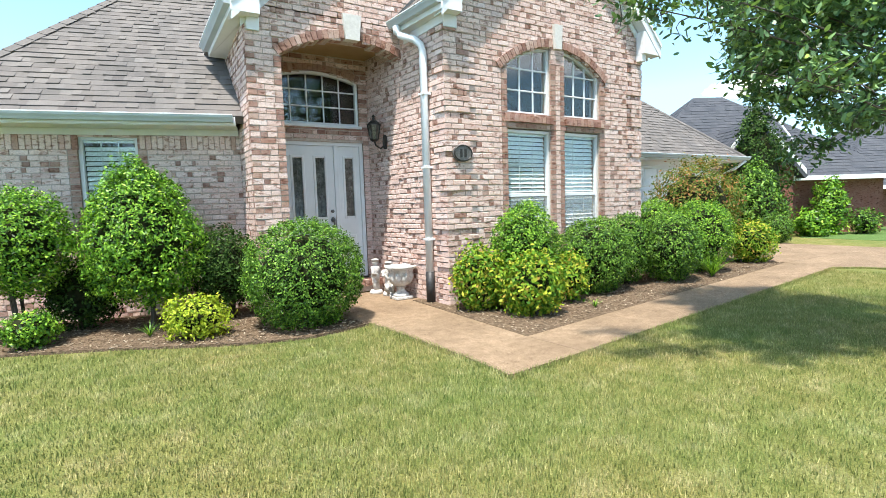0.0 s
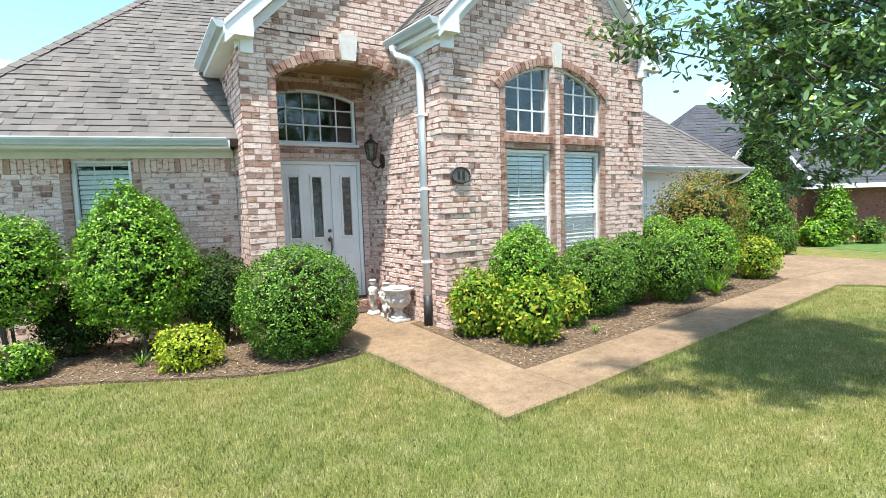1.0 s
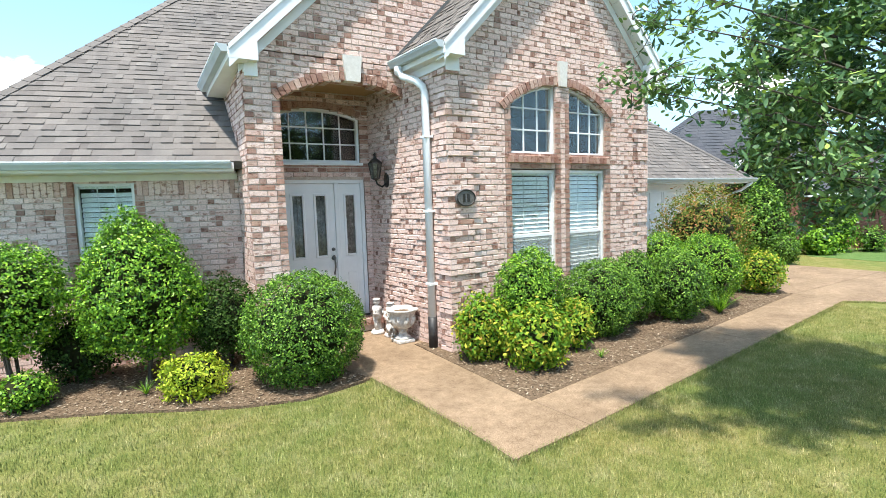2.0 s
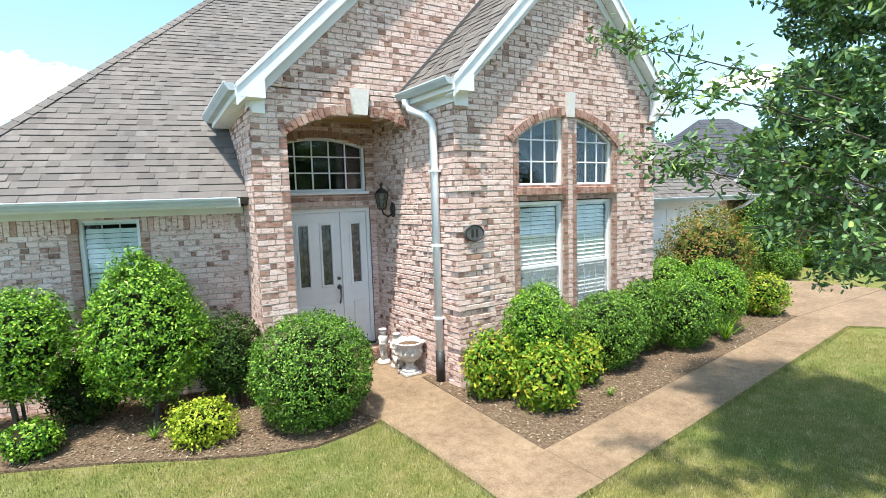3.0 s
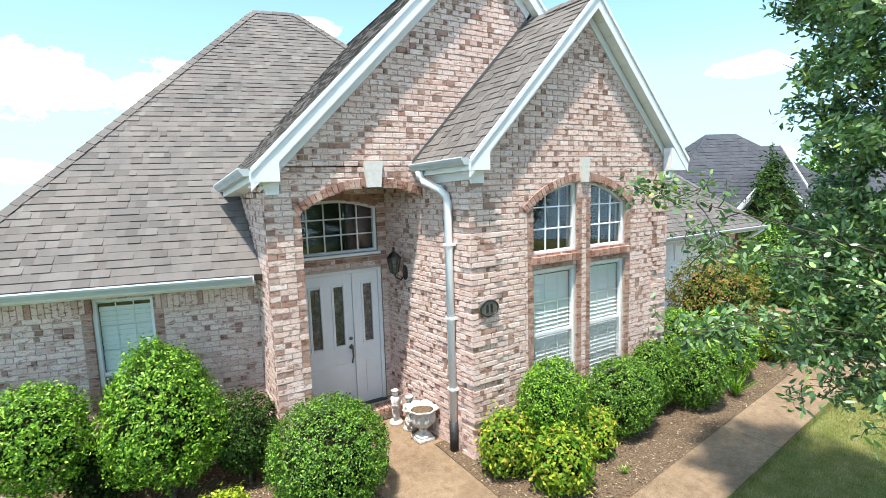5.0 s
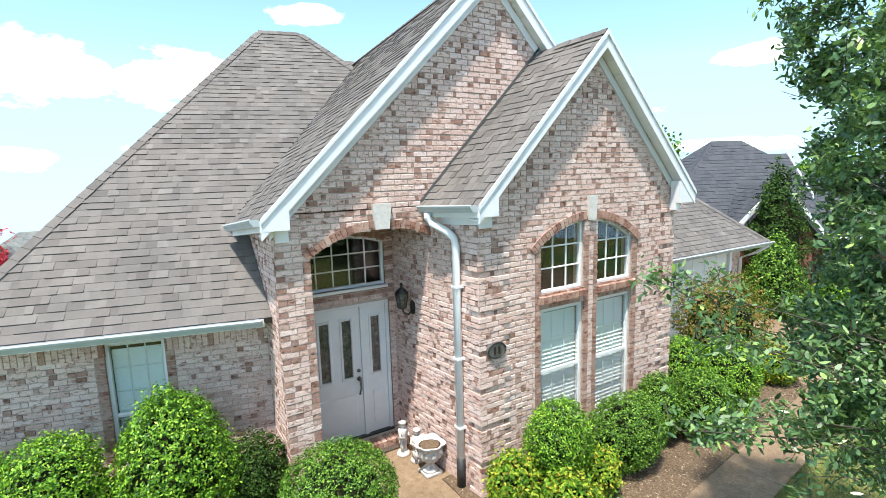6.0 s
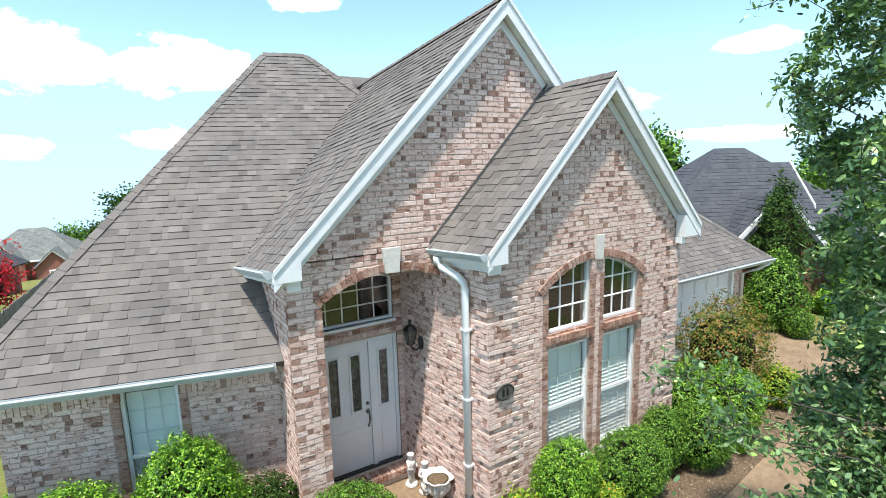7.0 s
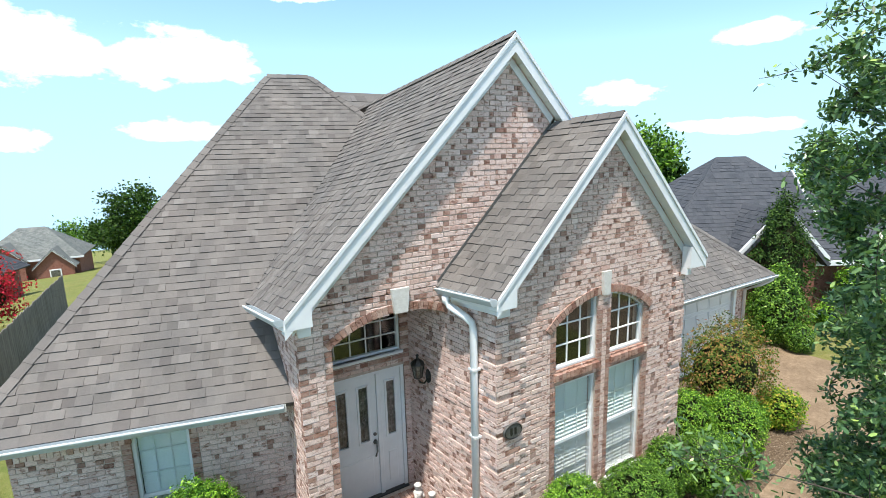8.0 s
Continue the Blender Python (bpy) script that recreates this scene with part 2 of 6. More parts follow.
TURF, t, b = material("lawn_turf", 0.95, spec=0.1)
c = blend(t, turf_colour(t), ramp(t, position_noise(t, 70, 4, 0.7), [(0.3, (0.42, 0.42, 0.36)), (0.65, (1.0, 1.0, 0.95))]), 1.0, "MULTIPLY")
base(t, b, c)
bump(t, b, position_noise(t, 60, 5), 1.0, 0.03)
BLADE, t, b = material("grass_blade", 0.8, spec=0.2)
c = blend(t, turf_colour(t), ramp(t, piece_random(t), [(0.0, (0.62, 0.75, 0.62)), (0.5, (1.0, 1.02, 1.0)), (0.85, (1.4, 1.3, 1.45)), (1.0, (1.8, 1.6, 2.0))]), 1.0, "MULTIPLY")
base(t, b, c)


def leaf_material(name, stops, rough=0.6, trans=0.28, spec=0.16):
    m, t, b = material(name, rough, spec=spec)
    c = ramp(t, piece_random(t), stops)
    base(t, b, c)
    out = t.nodes["Material Output"]
    tl, mx = t.nodes.new("ShaderNodeBsdfTranslucent"), t.nodes.new("ShaderNodeMixShader")
    t.links.new(blend(t, c, (1.25, 1.3, 0.6), 1.0, "MULTIPLY"), tl.inputs[0])
    mx.inputs[0].default_value = trans
    t.links.new(b.outputs[0], mx.inputs[1])
    t.links.new(tl.outputs[0], mx.inputs[2])
    t.links.new(mx.outputs[0], out.inputs[0])
    return m


LEAF_BOX = leaf_material("boxwood_leaf", [(0.0, (0.013, 0.037, 0.006)), (0.35, (0.049, 0.122, 0.015)), (0.75, (0.130, 0.265, 0.029)), (1.0, (0.259, 0.424, 0.062))], 0.45, 0.18, 0.2)
LEAF_BRIGHT = leaf_material("fresh_green_leaf", [(0.0, (0.016, 0.054, 0.006)), (0.35, (0.070, 0.180, 0.016)), (0.75, (0.191, 0.378, 0.031)), (1.0, (0.371, 0.562, 0.062))], 0.42, 0.22, 0.25)
LEAF_DARK = leaf_material("dark_green_leaf", [(0.0, (0.011, 0.027, 0.006)), (0.6, (0.036, 0.080, 0.014)), (1.0, (0.080, 0.144, 0.028))], 0.55, 0.2, 0.12)
LEAF_YELLOW = leaf_material("golden_leaf", [(0.0, (0.099, 0.180, 0.013)), (0.5, (0.324, 0.414, 0.032)), (1.0, (0.504, 0.540, 0.063))])
LEAF_GOLD = leaf_material("yellow_tipped_leaf", [(0.0, (0.040, 0.121, 0.010)), (0.45, (0.141, 0.272, 0.022)), (0.75, (0.312, 0.383, 0.036)), (0.92, (0.444, 0.423, 0.050)), (1.0, (0.403, 0.252, 0.060))])
LEAF_BRONZE = leaf_material("bronze_tipped_leaf", [(0.0, (0.05, 0.10, 0.015)), (0.5, (0.12, 0.18, 0.03)), (0.8, (0.30, 0.20, 0.05)), (1.0, (0.36, 0.14, 0.08))])
LEAF_TREE = leaf_material("glossy_oak_leaf", [(0.0, (0.030, 0.076, 0.027)), (0.55, (0.095, 0.185, 0.066)), (0.93, (0.207, 0.328, 0.121)), (1.0, (0.340, 0.486, 0.109))], 0.38, 0.22, 0.5)
LEAF_RED = leaf_material("crimson_blossom", [(0.0, (0.05, 0.07, 0.02)), (0.3, (0.40, 0.02, 0.03)), (1.0, (0.62, 0.03, 0.06))])
# near-black, so the shade inside a shrub is painted on its core
CORE, t, b = material("inner_shade", 0.95, spec=0.1)
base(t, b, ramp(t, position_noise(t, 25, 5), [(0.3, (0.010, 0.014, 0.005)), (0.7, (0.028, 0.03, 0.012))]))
BARK, t, b = material("grey_brown_bark", 0.95, spec=0.15)
base(t, b, ramp(t, position_noise(t, 18, 6, 0.7, (1, 1, 0.3)), [(0.3, (0.045, 0.036, 0.03)), (0.7, (0.12, 0.10, 0.08))]))
bump(t, b, position_noise(t, 25, 6, 0.7, (1, 1, 0.3)), 0.8, 0.02)
GREEN_TURF, t, b = material("lush_lawn_turf", 0.95, spec=0.1)
c = ramp(t, position_noise(t, 3.0, 5, 0.65), [(0.3, (0.085, 0.16, 0.042)), (0.7, (0.14, 0.215, 0.068))])
base(t, b, blend(t, c, ramp(t, position_noise(t, 60, 4, 0.7), [(0.3, (0.6, 0.6, 0.6)), (0.65, (1.1, 1.1, 1.1))]), 1.0, "MULTIPLY"))
bump(t, b, position_noise(t, 60, 5), 1.0, 0.03)
# white metal greyed: the shade on the gutter's face is in this colour
GUTTER_SHADE, t, b = material("shade_grey_gutter_metal", 0.4)
base(t, b, ramp(t, position_noise(t, 4, 4), [(0.3, (0.38, 0.425, 0.445)), (0.7, (0.45, 0.49, 0.51))]))
FENCE_WOOD, t, b = material("grey_fence_wood", 0.95, spec=0.1)
base(t, b, ramp(t, position_noise(t, 8, 6, 0.7, (1, 1, 0.15)), [(0.3, (0.14, 0.12, 0.10)), (0.7, (0.27, 0.24, 0.21))]))

# ---------- mesh helpers ----------


class Mesh:
    """Collects faces; link() makes one mesh object of them."""

    def __init__(self):
        self.v, self.f = [], []

    def add(self, verts, faces):
        n = len(self.v)
        self.v.extend(tuple(p) for p in verts)
        self.f.extend(tuple(n + i for i in face) for face in faces)

    def box(self, x0, x1, y0, y1, z0, z1):
        self.add([(x, y, z) for z in (z0, z1) for y in (y0, y1) for x in (x0, x1)],
                 [(0, 2, 3, 1), (4, 5, 7, 6), (0, 1, 5, 4), (2, 6, 7, 3), (0, 4, 6, 2), (1, 3, 7, 5)])

    def bevel_box(self, x0, x1, y0, y1, z0, z1, r=0.006, m=None):
        """A box whose twelve edges are cut off."""
        vs, ids = [], {}
        lim = ((x0, x1), (y0, y1), (z0, z1))
        for i in (0, 1):
            for j in (0, 1):
                for k in (0, 1):
                    for a in range(3):
                        s = (i, j, k)
                        p = [lim[c][s[c]] + (0 if c == a else (r if s[c] == 0 else -r)) for c in range(3)]
                        ids[i, j, k, a] = len(vs)
                        vs.append(p)
        fs = []
        for a in range(3):
            c, d = (a + 1) % 3, (a + 2) % 3
            for s in (0, 1):
                loop = []
                for u, w in ((0, 0), (1, 0), (1, 1), (0, 1)):
                    key = [0, 0, 0]
                    key[a], key[c], key[d] = s, u, w
                    loop.append(ids[(*key, a)])
                fs.append(loop)
            for u in (0, 1):
                for w in (0, 1):
                    ends = []
                    for s in (0, 1):
                        key = [0, 0, 0]
                        key[a], key[c], key[d] = s, u, w
                        ends.append((ids[(*key, c)], ids[(*key, d)]))
                    fs.append((ends[0][0], ends[0][1], ends[1][1], ends[1][0]))
        for i in (0, 1):
            for j in (0, 1):
                for k in (0, 1):
                    fs.append([ids[i, j, k, a] for a in range(3)])
        if m is not None:
            vs = [m @ Vector(p) for p in vs]
        self.add(vs, fs)

    def prism(self, outline, offset):
        """A closed outline of points, pushed along offset."""
        n = len(outline)
        vs = [Vector(p) for p in outline] + [Vector(p) + Vector(offset) for p in outline]
        self.add(vs, [tuple(range(n)), tuple(range(2 * n - 1, n - 1, -1))] + [(i, (i + 1) % n, n + (i + 1) % n, n + i) for i in range(n)])

    def tube(self, path, radius, sides=10, squash=1.0):
        path = [Vector(p) for p in path]
        radii = radius if isinstance(radius, (list, tuple)) else [radius] * len(path)
        rings = []
        for i, p in enumerate(path):
            d = (path[min(i + 1, len(path) - 1)] - path[max(i - 1, 0)]).normalized()
            ref = Vector((0, 0, 1)) if abs(d.z) < 0.9 else Vector((1, 0, 0))
            u = d.cross(ref).normalized()
            w = d.cross(u)
            rings.append([p + u * math.cos(2 * math.pi * k / sides) * radii[i] + w * math.sin(2 * math.pi * k / sides) * radii[i] * squash for k in range(sides)])
        n = len(path)
        self.add([q for ring in rings for q in ring],
                 [(i * sides + k, i * sides + (k + 1) % sides, (i + 1) * sides + (k + 1) % sides, (i + 1) * sides + k) for i in range(n - 1) for k in range(sides)]
                 + [tuple(range(sides))[::-1], tuple((n - 1) * sides + k for k in range(sides))])

    def lathe(self, centre, profile, sides=24, wobble=0.0, seed=0):
        cx, cy, cz = centre
        rnd = random.Random(seed)
        n = len(profile)
        ph = rnd.random() * 6
        vs = [(cx + r * (1 + wobble * math.sin(3 * a + ph)) * math.cos(a), cy + r * (1 + wobble * math.sin(3 * a + ph)) * math.sin(a), cz + z)
              for r, z in profile for a in [2 * math.pi * k / sides for k in range(sides)]]
        self.add(vs, [(i * sides + k, i * sides + (k + 1) % sides, (i + 1) * sides + (k + 1) % sides, (i + 1) * sides + k) for i in range(n - 1) for k in range(sides)]
                 + [tuple(range(sides))[::-1], tuple((n - 1) * sides + k for k in range(sides))])

    def data(self, name, mat, smooth=False):
        me = bpy.data.meshes.new(name)
        me.from_pydata(self.v, [], self.f)
        me.materials.append(mat)
        if smooth:
            me.polygons.foreach_set("use_smooth", [True] * len(me.polygons))
        me.update()
        return me


def part(name, mesh, mat, parent=None, label="", smooth=False, kind=""):
    ob = new(name, mesh.data(name, mat, smooth))
    if parent is not None:
        ob.parent = parent
    return tagged(ob, label, kind=kind)


def thing(name, label, category, group="", at=(0, 0, 0), kind=""):
    ob = new(name)
    ob.location = at
    ob.empty_display_size = 0.1
    return tagged(ob, label, category, group, kind)


def raw_mesh(name, verts, faces_flat, size, mat):
    """A mesh from numpy arrays: faces of one size."""
    me = bpy.data.meshes.new(name)
    n = len(faces_flat) // size
    me.vertices.add(len(verts))
    me.vertices.foreach_set("co", np.asarray(verts, dtype=np.float32).ravel())
    me.loops.add(len(faces_flat))
    me.loops.foreach_set("vertex_index", np.asarray(faces_flat, dtype=np.int32))
    me.polygons.add(n)
    me.polygons.foreach_set("loop_start", np.arange(0, n * size, size, dtype=np.int32))
    me.polygons.foreach_set("loop_total", np.full(n, size, dtype=np.int32))
    me.materials.append(mat)
    me.update(calc_edges=True)
    return me

# ---------- brick and shingle builders ----------
COURSE, PITCH = 0.075, 0.205
HB = COURSE / 2 - 0.0068


def brick_wall(house, name, label, place, turn, intervals, z0, z1, thick, near, red=None, proud=None, seed=1, breaks=(), wrap=None, peak=None):
    """A wall on the plane place(u, d, z), d outwards: mortar backing of full thickness and single bricks in running bond."""
    rnd = random.Random(seed)
    back = Mesh()
    step, runs, z = COURSE / 2, {}, z0
    top = peak[0] if peak else z1
    if peak:
        back.prism([place(u, 0, h) for u, h in peak[1]], Vector(place(0, -thick, 0)) - Vector(place(0, 0, 0)))
    while z < top - 1e-6:
        zt = min(z + step, top)
        now = {}
        for a, b in intervals((z + zt) / 2):
            key = (round(a, 3), round(b, 3))
            now[key] = (runs[key][0], zt) if key in runs and abs(runs[key][1] - z) < 1e-6 else (z, zt)
        for key, (s, e) in runs.items():
            if key not in now:
                strip(back, place, key[0], key[1], -thick, 0, s, e)
        runs, z = now, zt
    for key, (s, e) in runs.items():
        strip(back, place, key[0], key[1], -thick, 0, s, e)
    wall = part(name, back, MORTAR, house, label)
    unit = {}
    for kind, mat in ((0, BRICK), (1, BRICK_RED)):
        for var in range(3):
            m = Mesh()
            j = [random.Random(var * 7 + kind).uniform(-0.0025, 0.0025) for _ in range(4)]
            m.bevel_box(0.0055 - PITCH / 2 + j[0], PITCH / 2 - 0.0055 + j[1], -0.010, 0.02, -HB + j[2], HB + j[3], 0.005)
            unit[kind, var] = m.data("brick", mat)
    rest = {0: Mesh(), 1: Mesh(), 2: Mesh()}
    single, row, bed = 0, 0, Mesh()
    zc = z0 + COURSE / 2
    while zc + COURSE * 0.4 < z1:
        for a, b in intervals(zc):
            u = math.floor((a - (row % 2) * PITCH / 2) / PITCH) * PITCH + (row % 2) * PITCH / 2
            cuts = [k for k in breaks if a < k < b and red and (red(k - 0.03, zc, row) or red(k + 0.03, zc, row))]
            edges = {a, b, *cuts}
            while u < b:
                if u > a and all(abs(u - k) > 0.045 for k in (a, b, *cuts)):
                    edges.add(u)
                u += PITCH
            edges = sorted(edges)
            if proud:
                steps = [k for k in (a + 0.01, b - 0.01) if proud(k, zc, row) > 0]
                for k in steps:
                    reach = [u for u in edges if proud((u + k) / 2, zc, row) > 0 and proud(u, zc, row) > 0] + [a if k < (a + b) / 2 else b]
                    lo, hi = min(reach + [k]), max(reach + [k])
                    if hi - lo < 0.6:
                        strip(bed, place, lo - (0.022 if wrap is not None and wrap < 0 and lo == a else 0), hi, 0.0005, 0.021, zc - COURSE / 2 + 0.0004, zc + COURSE / 2 - 0.0004)
            for e0, e1 in zip(edges, edges[1:]):
                ua, ub = e0 + (0.0055 if e0 > a else 0), e1 - (0.0055 if e1 < b else 0)
                if ub - ua > 0.15 and rnd.random() < 0.38:
                    # a short dark end
                    cut, left = rnd.uniform(0.035, 0.11), rnd.random() < 0.5
                    d0, d1 = (ua, ua + cut) if left else (ub - cut, ub)
                    lift, kin = rnd.uniform(-0.003, 0.004) + (proud((d0 + d1) / 2, zc, row) if proud else 0), 2 if rnd.random() < 0.75 else 0
                    if wrap is None or not (left if wrap < 0 else not left) or abs((e0 if wrap < 0 else e1) - (a if wrap < 0 else b)) > 1e-6:
                        strip(rest[kin], place, d0, d1, -0.02, 0.010 + lift, zc - HB, zc + rnd.uniform(HB - 0.004, HB + 0.001))
                        ua, ub = (ua + cut + 0.006, ub) if left else (ua, ub - cut - 0.006)
                if ub - ua > 0.025:
                    um = (ua + ub) / 2
                    kind = 1 if red and red(um, zc, row) else 0
                    out = rnd.uniform(-0.003, 0.004) + (proud(um, zc, row) if proud else 0)
                    if wrap is not None and abs((e0 if wrap < 0 else e1) - (a if wrap < 0 else b)) < 1e-6:
                        ua, ub = (ua - out - 0.009, ub) if wrap < 0 else (ua, ub + out + 0.009)
                    if PITCH - 0.016 < ub - ua < PITCH - 0.009 and single < 300 and near(um, zc):
                        ob = new("brick", unit[kind, rnd.randrange(3)])
                        ob.parent = wall
                        ob.location = place(um, out, zc)
                        ob.rotation_euler = (0, 0, turn)
                        single += 1
                    else:
                        j, k2 = rnd.uniform(-0.002, 0.002), rnd.uniform(-0.002, 0.002)
                        strip(rest[kind], place, ua, ub, -0.02, 0.010 + out, zc - HB + j, zc + HB + k2)
        zc += COURSE
        row += 1
    if bed.v:
        part("quoin_bed", bed, MORTAR, wall, kind="stuff")
    for kind, mat in ((0, BRICK), (1, BRICK_RED), (2, BRICK_DARK)):
        if rest[kind].v:
            part("brick_infill", rest[kind], mat, wall, kind="stuff")
    return wall


def strip(mesh, place, u0, u1, d0, d1, z0, z1):
    mesh.add([place(u, d, z) for z in (z0, z1) for d in (d1, d0) for u in (u0, u1)],
             [(0, 2, 3, 1), (4, 5, 7, 6), (0, 1, 5, 4), (2, 6, 7, 3), (0, 4, 6, 2), (1, 3, 7, 5)])


def arch_ring(wall, place, cx, cz, r0, r1, a0, a1, d0, d1, mat=None):
    """Brick voussoirs round an arch; angles from the crown, in radians."""
    n = max(3, round((a1 - a0) * r0 / 0.075))
    for i in range(n):
        s, e = a0 + (a1 - a0) * (i + 0.06) / n, a0 + (a1 - a0) * (i + 0.94) / n
        m = Mesh()
        m.add([place(cx + r * math.sin(a), d, cz + r * math.cos(a)) for d in (d0, d1) for r in (r0, r1) for a in (s, e)],
              [(0, 1, 3, 2), (4, 6, 7, 5), (0, 4, 5, 1), (2, 3, 7, 6), (0, 2, 6, 4), (1, 5, 7, 3)])
        part("brick", m, mat or BRICK_RED, wall)


def minus(spans, a, b):
    out = []
    for s, e in spans:
        if b <= s or a >= e:
            out.append((s, e))
            continue
        if a - s > 0.01:
            out.append((s, a))
        if e - b > 0.01:
            out.append((b, e))
    return out


def roof_plane(house, name, label, origin, along, up, spans, length, mat, singles=0, thick=0.14, seed=1, exposure=0.13, near=None):
    """A sloping deck with overlapping shingle tabs. spans(v): from where to where it reaches along the eave at v metres up the slope."""
    rnd = random.Random(seed)
    o, a, u = Vector(origin), Vector(along).normalized(), Vector(up).normalized()
    nrm = a.cross(u).normalized()
    if nrm.z < 0:
        nrm = -nrm
    deck = Mesh()
    cuts = sorted({0.0, length, *[length * k / 24 for k in range(25)]})
    rows = [(min(max(v, 1e-4), length - 1e-4), spans(min(max(v, 1e-4), length - 1e-4))) for v in cuts]
    deck.prism([o + a * sp[0] + u * v for v, sp in rows] + [o + a * sp[1] + u * v for v, sp in reversed(rows)], -nrm * thick)
    roof = part(name, deck, mat, house, label)
    turn = Matrix((a, u, nrm)).transposed().to_4x4()
    widths = tuple(w * exposure / 0.13 for w in (0.09, 0.14, 0.19))
    unit = []
    for w, thick_end in [(w, e) for w in widths for e in (0.010, 0.020)]:
        m = Mesh()
        h = exposure * 1.3
        m.add([(-w / 2, 0, 0.001), (w / 2, 0, 0.001), (w / 2, h, -0.004), (-w / 2, h, -0.004), (-w / 2, 0, thick_end), (w / 2, 0, thick_end), (w / 2, h, 0.002), (-w / 2, h, 0.002)],
              [(0, 3, 2, 1), (4, 5, 6, 7), (0, 1, 5, 4), (1, 2, 6, 5), (2, 3, 7, 6), (3, 0, 4, 7)])
        unit.append(m)
    datas = [m.data("shingle", mat) for m in unit]
    rest, made, v = Mesh(), 0, 0.0
    while v < length - exposure * 1.2:
        lo_s, hi_s = spans(min(v + 1e-3, length - 1e-3)), spans(min(v + exposure * 1.2, length - 1e-3))
        span = (max(lo_s[0], hi_s[0]), min(lo_s[1], hi_s[1]))
        v_next = v + exposure
        if span[1] > span[0]:
            c = span[0] - rnd.random() * 0.3
            while c < span[1]:
                kw = rnd.choices((0, 1, 2), (3, 4, 3))[0]
                k, w = kw * 2 + rnd.choice((0, 1)), widths[kw]
                p0, p1 = max(c, span[0]), min(c + w, span[1])
                if p1 - p0 > 0.03:
                    drop = rnd.uniform(0, 0.003) + (0.004 if k % 2 else 0)
                    mid = o + a * ((p0 + p1) / 2) + u * (v - drop)
                    if p1 - p0 > w - 1e-4 and made < singles and (near is None or near(mid)):
                        ob = new("shingle", datas[k])
                        ob.parent = roof
                        ob.matrix_basis = Matrix.Translation(mid) @ turn @ Matrix.Diagonal(((w - 0.0003) / w, 1, 1, 1))
                        made += 1
                    else:
                        s = (p1 - p0 - 0.0003) / w
                        rest.add([mid + a * (x * s) + u * y + nrm * z for x, y, z in unit[k].v], unit[k].f)
                c += w
        v = v_next
    part("shingle_infill", rest, mat, roof, kind="stuff")
    return roof


def caps(roof, p, q, n1, n2, mat, step=0.20):
    """Bent cap shingles along a hip or ridge from p up to q, between roof planes of normals n1 and n2."""
    p, q = Vector(p), Vector(q)
    d = (q - p).normalized()
    n1, n2 = Vector(n1).normalized(), Vector(n2).normalized()
    sides = []
    for k in (n1, n2):
        s = k.cross(d).normalized()
        other = n2 if k is n1 else n1
        sides.append(s * 0.13 if s.dot(other) < 0 else -s * 0.13)
    a, b = sides
    upw = (n1 + n2).normalized()
    for i in range(int((q - p).length / step)):
        m = Mesh()
        s = p + d * (i * step)
        e = s + d * (step * 1.3)
        lo, hi = upw * 0.034, upw * 0.022
        m.add([s + a + lo, s + lo, s + b + lo, e + a + hi, e + hi, e + b + hi, s + a + lo * 0.5, s + lo * 0.5, s + b + lo * 0.5],
              [(0, 1, 4, 3), (1, 2, 5, 4), (0, 6, 7, 1), (1, 7, 8, 2)])
        part("cap_shingle", m, mat, roof)


# ---------- the house ----------
house = thing("brick_house", "single-storey house of pale washed brick with steep tan shingle roofs", "house", at=(0, 0, 0))
XS, YW, YP, YD, YL = 3.62, 5.70, 6.72, 7.75, 7.50
XI = 3.40  # the inner corner beside the door: the side wall runs slightly askew
XR, XPL, XPR, XL = 7.64, 1.34, 1.76, -1.92
front = lambda y: (lambda u, d, z: (u, y - d, z))
left_face = lambda x: (lambda u, d, z: (x - d, u, z))

# window gable: combined segmental arch over a pair of windows
WCX, WR, WZC = 5.625, 1.60, 2.10
W1, W2 = (4.665, 5.535), (5.80, 6.62)
G_APEX, G_CX, G_HALF = 6.285, 5.72, 2.22
G_SLOPE = (G_APEX - 4.01) / G_HALF


def arch_z(x, cx, zc, r):
    return zc + math.sqrt(max(r * r - (x - cx) ** 2, 0))


def window_wall_spans(z):
    spans = [(XS, XR)]
    if z > 3.55:
        h = (G_APEX - 0.16 - z) / G_SLOPE
        if h <= 0.03:
            return []
        spans = [(max(XS, G_CX - h), min(XR, G_CX + h))]
    for a, b in (W1, W2):
        if 0.60 < z < 2.46:
            spans = minus(spans, a, b)
        elif 2.68 < z < WZC + WR:
            w = math.sqrt(WR * WR - (z - WZC) ** 2)
            lo, hi = max(a, WCX - w), min(b, WCX + w)
            if hi - lo > 0.02:
                spans = minus(spans, lo, hi)
    return spans


def window_red(u, z, row):
    jamb = (W1[0] - 0.13 < u < W1[0] or W2[1] < u < W2[1] + 0.13 or W1[1] < u < W1[1] + 0.09 or W2[0] - 0.09 < u < W2[0]) and 0.6 < z < 3.45
    return jamb or 2.46 < z < 2.68 and 4.55 < u < 6.70 and abs(u - WCX) > 0.17 or (row * 3 + int(u * 4.9)) % 11 == 0 and u < XS + 0.3


def quoin(u, z, row):
    wide = 0.40
    return 0.022 if (u < XS + wide or u > XR - 0.34) and row % 7 != 6 and z < 3.75 else 0.0


